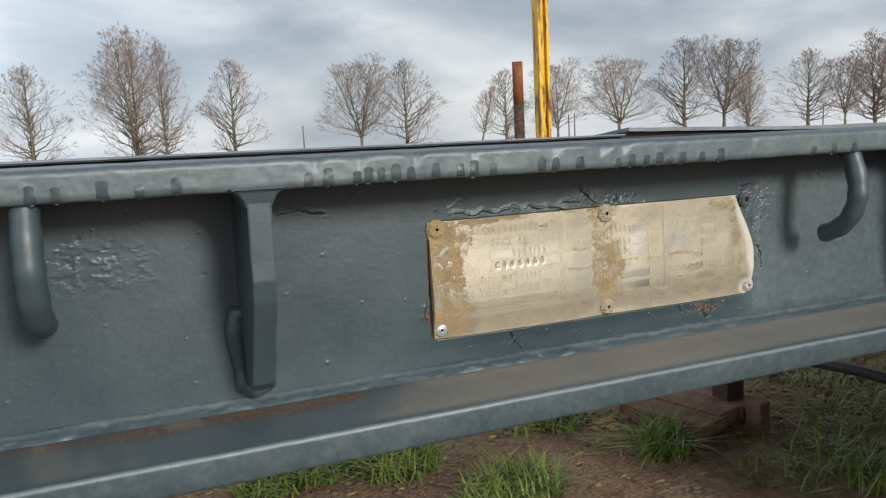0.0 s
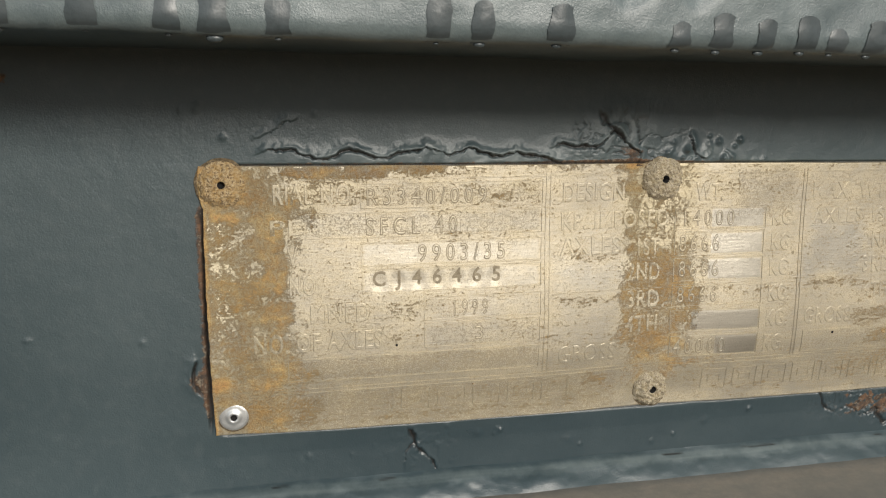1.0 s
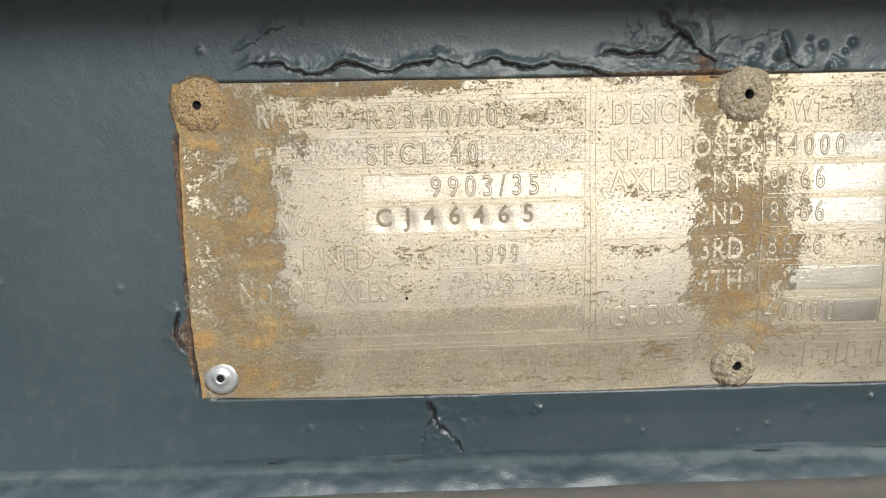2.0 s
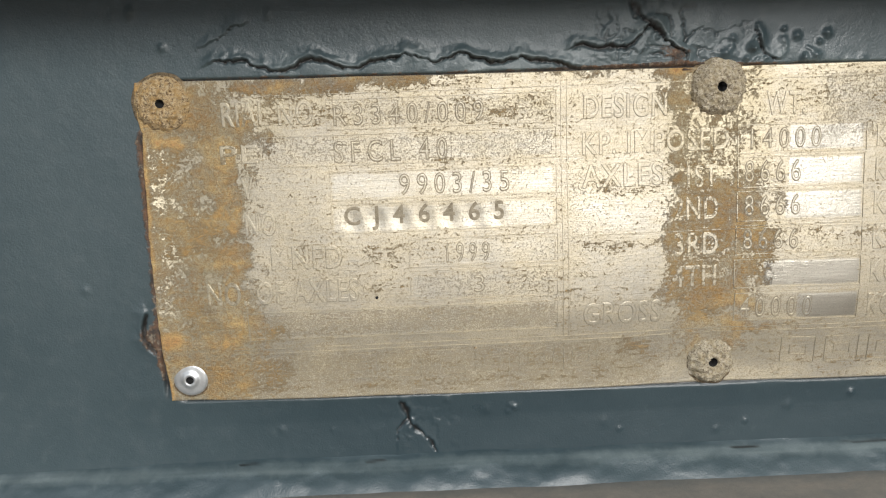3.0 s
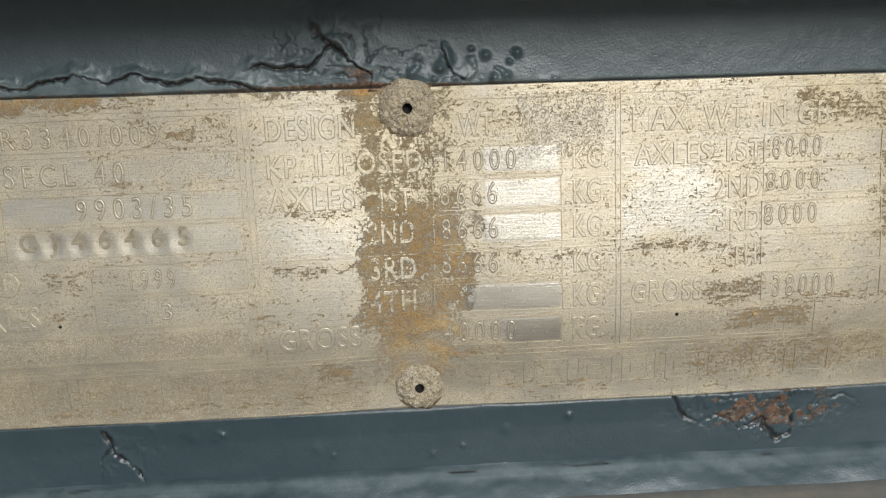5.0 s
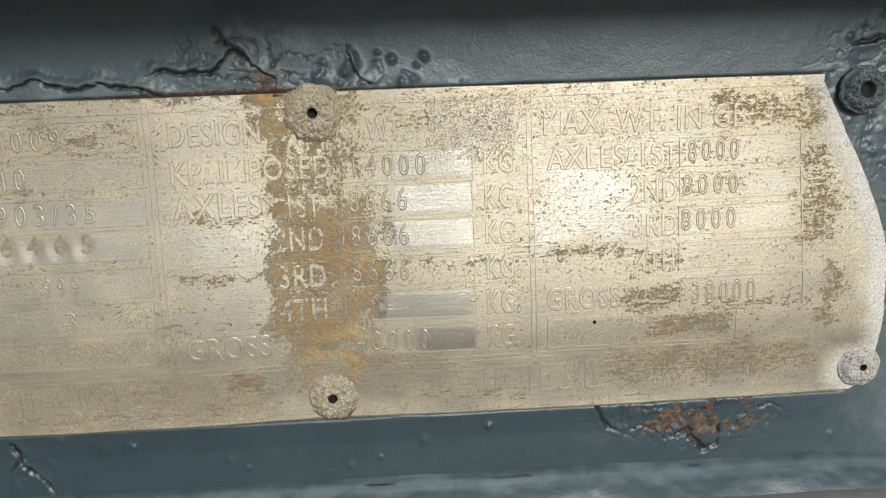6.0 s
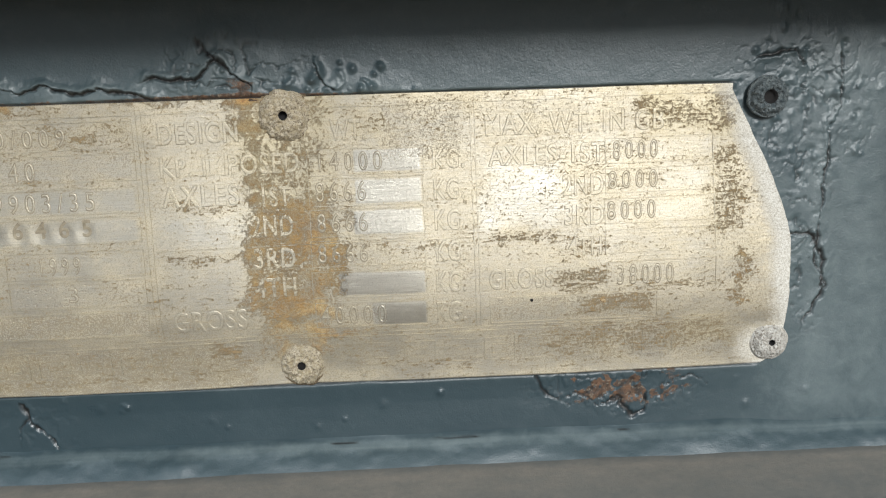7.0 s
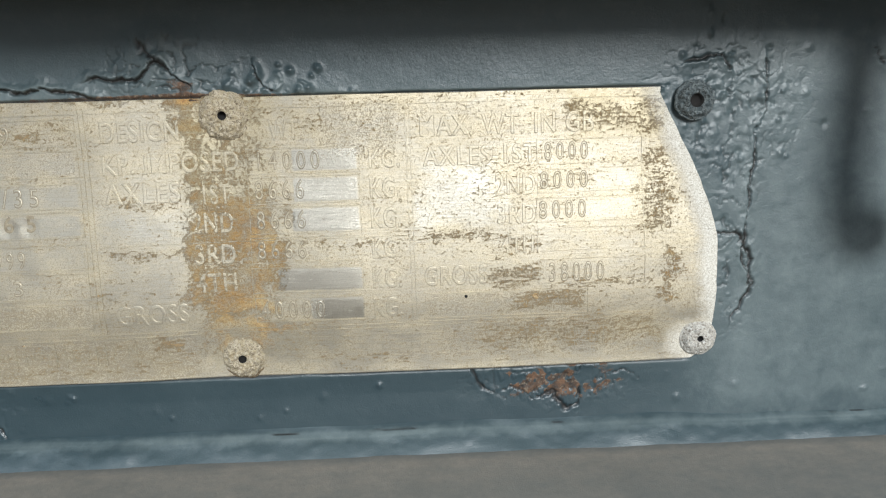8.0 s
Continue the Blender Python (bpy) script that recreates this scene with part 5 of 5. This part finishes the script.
# ---- far things ----
def yellow_post(x, y, top, w, lean, label):
    post = thing("post", label, "post", pose(x, y, 0, 0, lean, 0), "yellow posts")
    for name, lo, hi in (("flange_plate", (-w / 2, -w / 2, -0.05), (-w / 2 + 0.03, w / 2, top)), ("flange_plate", (w / 2 - 0.03, -w / 2, -0.05), (w / 2, w / 2, top)), ("middle_plate", (-w / 2 + 0.03, -0.02, -0.05), (w / 2 - 0.03, 0.02, top))):
        part(name, box(bmesh.new(), lo, hi, 0.004), YELLOW, post)
    return post


yellow_post(4.05, 7.0, 5.0, 0.122, 0.0, "tall worn yellow steel post with rust streaks")
yellow_post(-1.14, 7.0, 5.0, 0.122, -7.0, "tall worn yellow steel post leaning to one side")
pipe = thing("pipe", "rusty upright steel pipe with a blackened lower half", "pipe", pose(5.15, 9.55, 0))
part("upper_pipe", sweep("upper_pipe", [(0, 0, 1.62), (0, 0, 1.9), (0, 0, 2.19)], 0.072, 20), RUST, pipe)
part("lower_pipe", sweep("lower_pipe", [(0, 0, -0.05), (0, 0, 0.8), (0, 0, 1.62)], 0.072, 20), SOOT, pipe)
bin_ = thing("steel_box", "dark brown open steel box", "box", pose(-2.0, 9.4, 0))
bm = prism(bmesh.new(), [(-0.3, -0.05), (0.3, -0.05), (0.3, 1.72), (-0.3, 1.86)], -0.30, 0.06, 0.01)
for v in bm.verts:
    if v.co.z > 1.0:
        v.co.z -= 0.45 * (v.co.x + 0.12)
part("panel", bm, BROWN, bin_)


# ---- bare trees along the far field edge ----
def bare_tree(seed, stems, radius, low, rise):
    """Wood and twigs of one leafless tree, 12 m tall, as two meshes."""
    rng = random.Random(seed)
    sets = ([], []), ([], [])

    def tube(p, q, r0, r1, sides, which):
        verts, faces = sets[which]
        d = (q - p).normalized()
        s = d.orthogonal().normalized()
        u = d.cross(s)
        k = len(verts)
        for c, r in ((p, r0), (q, r1)):
            verts.extend(c + r * (math.cos(a) * s + math.sin(a) * u) for a in (2 * math.pi * j / sides for j in range(sides)))
        faces.extend((k + j, k + (j + 1) % sides, k + sides + (j + 1) % sides, k + sides + j) for j in range(sides))

    def twig(p, q, r):
        """A fine shoot that ends in a point."""
        verts, faces = sets[1]
        d = (q - p).normalized()
        s = d.orthogonal().normalized()
        u = d.cross(s)
        k = len(verts)
        verts.extend(p + r * (math.cos(a) * s + math.sin(a) * u) for a in (0.0, 2.094, 4.189))
        verts.append(q)
        faces.extend((k + j, k + (j + 1) % 3, k + 3) for j in range(3))

    def limb(p, d, length, r, level):
        """A branch that forks again and again, bending up to the light."""
        for half in range(2):
            d = (d + Vector((rng.gauss(0, 0.10), rng.gauss(0, 0.10), rng.gauss(0.07, 0.05)))).normalized()
            q = p + d * length / 2
            tube(p, q, r, max(0.88 * r, 0.006), 3, 0 if level < 2 else 1)
            p, r = q, max(0.88 * r, 0.006)
        for _ in range(2 if level < 4 else 5):
            side = Vector((rng.gauss(0, 1), rng.gauss(0, 1), rng.gauss(0.15, 0.8))).normalized()
            out = (d + side * rng.uniform(0.35, 0.75)).normalized()
            if level < 4:
                limb(p, out, length * rng.uniform(0.66, 0.90), max(0.68 * r, 0.006), level + 1)
            else:
                twig(p, p + out * length * rng.uniform(0.55, 1.2), 0.0095)
        if level > 0:
            side = Vector((rng.gauss(0, 1), rng.gauss(0, 1), rng.gauss(0.3, 0.6))).normalized()
            twig(p - d * length * 0.4, p + (d * 0.4 + side).normalized() * length * 0.65, 0.009)

    for lean_x, lean_y, split, top in stems:
        p, r, n = Vector((0, 0, -0.2)), 0.24 / len(stems) ** 0.4, 16
        for i in range(n):
            f = (i + 1) / n
            out = max(0.0, f - split)
            q = Vector((lean_x * out * 6 + rng.gauss(0, 0.05), lean_y * out * 6 + rng.gauss(0, 0.05), top * f))
            r1 = 0.26 / len(stems) ** 0.4 * (1 - 0.93 * f) + 0.012
            tube(p, q, r, r1, 6, 0)
            if f > low:
                s = (f - low) / (1 - low)
                reach = radius * 0.35 * (0.66 + 0.50 * math.sin(math.pi * s ** 0.75)) * (1 - 0.40 * s)
                for _ in range(4 if len(stems) < 3 else 2):
                    a = rng.uniform(0, 6.283)
                    el = rise + 0.80 * s + rng.gauss(0, 0.16)
                    limb(q, Vector((math.cos(a) * math.cos(el), math.sin(a) * math.cos(el), math.sin(el))), reach * rng.uniform(0.8, 1.1), r1 * 0.42 + 0.012, 0)
            p, r = q, r1
    out = []
    for name, (verts, faces) in zip(("trunk", "crown"), sets):
        me = bpy.data.meshes.new(name)
        me.from_pydata(verts, [], faces)
        out.append(me)
    return out


TREES = {"oval": bare_tree(3, [(0, 0, 0, 12)], 4.6, 0.16, 0.28), "wide": bare_tree(7, [(0.5, 0.2, 0.3, 11), (-0.5, 0.1, 0.28, 10.6), (0.1, -0.5, 0.3, 12), (-0.1, 0.5, 0.3, 11)], 4.4, 0.26, 0.25),
         "tall": bare_tree(11, [(0.12, 0, 0.1, 12), (-0.2, 0.1, 0.1, 11)], 4.4, 0.10, 0.32), "leaning": bare_tree(19, [(0.55, 0, 0.0, 12)], 3.6, 0.35, 0.5)}


def top_of(meshes):
    return max(v.co.z for me in meshes for v in me.vertices)


TOPS = {k: top_of(m) for k, m in TREES.items()}


def plant(kind, x, y, top, turn, label, wide=1.0):
    foot = -FALL * (y - 9)
    s = (top - foot) / TOPS[kind]
    tree = thing("tree", label, "tree", pose(x, y, foot, 0, 0, turn) @ Matrix.Diagonal((s * wide * 1.26, s * wide * 1.26, s * 1.03, 1)), "bare trees on the field edge")
    part("trunk", TREES[kind][0], BARK, tree)
    part("crown", TREES[kind][1], TWIG, tree)


OVAL, WIDE = "leafless tree with a narrow oval crown of fine twigs", "leafless tree with a broad rounded crown of fine twigs"
NEAR_ROW = [("oval", -8.9, 100, 11.5, 20, OVAL, 1.0), ("tall", 2.3, 100, 16.0, 70, OVAL, 0.85), ("oval", 5.6, 101, 14.2, 200, OVAL, 0.6),
        ("oval", 13.7, 100, 11.9, 130, OVAL, 0.9), ("wide", 30.2, 100, 12.0, 10, WIDE, 1.0), ("oval", 37.0, 101, 11.7, 250, OVAL, 1.0),
        ("leaning", 47.5, 100, 7.2, 0, "small leaning leafless tree", 0.8), ("oval", 54.0, 104, 10.4, 300, OVAL, 1.0), ("wide", 60.5, 100, 11.3, 40, WIDE, 0.9),
        ("wide", 71.4, 100, 11.9, 160, WIDE, 1.1)]
FAR_ROW = [("oval", 83.9, 100, 14.4, 90, OVAL, 1.0), ("wide", 92.0, 100, 14.8, 220, WIDE, 1.0), ("tall", 100.0, 103, 10.2, 15, OVAL, 0.8),
        ("oval", 110.4, 100, 12.5, 190, OVAL, 1.1), ("wide", 119.3, 100, 11.8, 330, WIDE, 0.9), ("tall", 126.8, 100, 15.8, 110, OVAL, 1.0),
        ("oval", 134, 102, 12.6, 55, OVAL, 1.0), ("wide", -25.2, 100, 14.0, 75, WIDE, 1.0), ("oval", -18.7, 98, 9.8, 145, OVAL, 1.3),
        ("wide", -34, 101, 13.0, 280, WIDE, 1.0)]
for kind, x, y, top, turn, label, wide in NEAR_ROW + FAR_ROW:
    plant(kind, x, y, top, turn, label, wide)


def fence_post(x, y, top):
    post = part("fence_post", sweep("fence_post", [(0, 0, -0.1), (0, 0, 2.5), (0, 0, top + FALL * (y - 9))], [0.11, 0.10, 0.08], 8), BARK)
    post.matrix_basis = pose(x, y, -FALL * (y - 9))
    return tagged(post, "grey wooden post in the far field", "post", "far posts")


for x, top in ((22.4, 3.3), (62.4, 3.2), (63.4, 3.4), (97.0, 3.0), (114.0, 3.0)):
    fence_post(x, 100, top)

# ---- under the beam: timbers, a leg, grass ----
def timber(name, lo, hi, at, label, seed):
    bm = box(bmesh.new(), lo, hi, 0.006)
    bmesh.ops.subdivide_edges(bm, edges=[e for e in bm.edges if e.calc_length() > 0.1], cuts=5, use_grid_fill=True)
    for v in bm.verts:
        v.co += 0.005 * Vector(noise.noise_vector(v.co * 14 + Vector((seed, 0, 0))))
    ob = part(name, bm, TIMBER)
    ob.matrix_basis = at
    return tagged(ob, label, "timber", "timber blocks")


at = pose(1.965, 2.268, 0.0, 0, 0, 16)
for k, x in enumerate((0.0, 0.150, 0.300)):
    timber("timber_plank", (x, 0.012 * (k == 1), 0.036), (x + 0.144, 0.385 + 0.02 * (k != 1), 0.088 + 0.005 * (k == 1)), at, "weathered brown timber plank laid on sleepers", 1.0 + k)
for y in (0.045, 0.24):
    timber("timber_sleeper", (0.015, y, -0.04), (0.43, y + 0.11, 0.037), at, "dark brown timber sleeper lying on earth", 7.0 + y)
timber("timber_block", (-0.036, -0.036, -0.02), (0.036, 0.036, 0.125), pose(2.285, 2.308, 0.0, 0, 0, 16), "brown timber block standing beside the planks", 2.0)
leg = part("support_leg", box(bmesh.new(), (-0.045, -0.045, 0.010), (0.045, 0.045, 1.10), 0.004), BROWN, trailer, "brown rusted steel support leg standing on timber planks")
leg.matrix_basis = pose(2.30, 2.48, 0.088)
part("foot_plate", box(bmesh.new(), (-0.07, -0.06, 0), (0.07, 0.06, 0.014), 0.002), STEEL, leg)
brace = part("brace", sweep("brace", [(2.405, 1.44, 0.36), (2.43, 1.95, 0.345), (2.335, 2.46, 0.33)], 0.024, 4), STEEL, trailer, "dark steel brace between leg and the added box")


def grass(name, spots, seed, label):
    rng = random.Random(seed)
    verts, faces = [], []
    for cx, cy, r, count, tall in spots:
        for _ in range(count):
            a, d = rng.uniform(0, 6.283), r * math.sqrt(rng.random())
            x, y = cx + d * math.cos(a), cy + d * math.sin(a)
            t, ln, w = rng.uniform(0, 6.283), tall * rng.uniform(0.4, 1.35), rng.uniform(0.0022, 0.0050)
            dx, dy = math.cos(t), math.sin(t)
            b, k = rng.uniform(0.4, 1.6), len(verts)
            z = float(ground_place(np.array([x]), np.array([y]))[2][0]) - 0.005
            for f, wf in ((0, 1), (0.5, 0.8), (1.0, 0.1)):
                px, py, pz = x + dx * b * ln * f * f, y + dy * b * ln * f * f, z + ln * f * (1 - 0.35 * b * f)
                verts += [(px - dy * w * wf, py + dx * w * wf, pz), (px + dy * w * wf, py - dx * w * wf, pz)]
            faces += [(k, k + 1, k + 3, k + 2), (k + 2, k + 3, k + 5, k + 4)]
    me = bpy.data.meshes.new(name)
    me.from_pydata(verts, [], faces)
    return tagged(part(name, me, GRASS), label, "grass", kind="stuff")


rng = random.Random(5)
tufts = [(0.42, 2.79, 0.17, 420, 0.12), (0.56, 2.78, 0.13, 240, 0.12), (0.85, 2.71, 0.18, 560, 0.13), (1.63, 2.79, 0.13, 260, 0.10), (1.83, 2.35, 0.10, 330, 0.17), (1.20, 2.32, 0.15, 380, 0.11), (1.02, 2.26, 0.10, 160, 0.09), (1.62, 2.50, 0.03, 30, 0.07),
         (2.05, 1.98, 0.14, 60, 0.10), (2.25, 1.88, 0.20, 130, 0.15), (2.56, 2.05, 0.24, 110, 0.15), (2.86, 2.57, 0.35, 130, 0.12), (2.45, 1.75, 0.25, 150, 0.15), (3.2, 2.9, 0.5, 260, 0.12), (2.9, 3.4, 0.5, 420, 0.10), (3.6, 3.2, 0.6, 500, 0.12)]
for _ in range(110):
    tufts.append((rng.uniform(-2, 7), rng.uniform(2.0, 8.5), rng.uniform(0.04, 0.2), rng.randint(20, 110), rng.uniform(0.04, 0.11)))
grass("grass_tufts", tufts, 8, "green grass tufts growing from bare earth")


def litter(name, mat, count, seed, size, flat, label, spread):
    """Small loose things strewn over the earth."""
    rr = random.Random(seed)
    verts, faces = [], []
    for _ in range(count):
        x, y = rr.uniform(*spread[0]), rr.uniform(*spread[1])
        z = float(ground_place(np.array([x]), np.array([y]))[2][0])
        s, a = size * rr.uniform(0.4, 1.5), rr.uniform(0, 6.283)
        k, lift = len(verts), rr.uniform(0.1, 0.5) * s
        ring = [(s * (1 + 0.4 * rr.random()) * math.cos(a + t), s * flat * (1 + 0.5 * rr.random()) * math.sin(a + t)) for t in (0, 1.05, 2.1, 3.14, 4.2, 5.2)]
        verts += [(x + p, y + q, z + 0.001 + 0.3 * s * flat * rr.random()) for p, q in ring] + [(x, y, z + lift + 0.002), (x, y, z - 0.004)]
        for j in range(6):
            faces += [(k + j, k + (j + 1) % 6, k + 6), (k + (j + 1) % 6, k + j, k + 7)]
    me = bpy.data.meshes.new(name)
    me.from_pydata(verts, [], faces)
    return tagged(part(name, me, mat), label, name.replace("_", " "), kind="stuff")


CLOD = rubbed("clods of earth", (0.10, 0.066, 0.043), (0.24, 0.165, 0.115), 0.95, 0.0, 20, 0.004, 0.6)
litter("earth_clods", CLOD, 5200, 2, 0.011, 0.9, "loose brown clods of earth and gravel", ((-0.5, 4.2), (1.9, 4.6)))
litter("dry_leaves", DRY, 26, 17, 0.020, 0.6, "heap of dry yellow leaves beside the planks", ((1.70, 1.86), (2.54, 2.68)))
litter("dry_leaves", DRY, 420, 3, 0.014, 0.6, "dry yellow brown leaves strewn on the earth", ((-0.2, 4.0), (2.0, 4.4)))


def twigs(count, seed):
    rr = random.Random(seed)
    verts, faces = [], []
    for _ in range(count):
        x, y, a, ln = rr.uniform(-0.2, 4.0), rr.uniform(2.0, 4.4), rr.uniform(0, 6.283), rr.uniform(0.02, 0.08)
        z = float(ground_place(np.array([x]), np.array([y]))[2][0]) + 0.006
        dx, dy, w, k = math.cos(a), math.sin(a), rr.uniform(0.0006, 0.0014), len(verts)
        for f in (0, 1):
            px, py = x + dx * ln * f, y + dy * ln * f
            verts += [(px - dy * w, py + dx * w, z), (px + dy * w, py - dx * w, z), (px, py, z + 2 * w)]
        faces += [(k, k + 1, k + 4, k + 3), (k + 1, k + 2, k + 5, k + 4), (k + 2, k, k + 3, k + 5)]
    me = bpy.data.meshes.new("twigs")
    me.from_pydata(verts, [], faces)
    return tagged(part("twigs", me, BARK), "thin dead twigs and straw lying on earth", "twigs", kind="stuff")


twigs(900, 12)
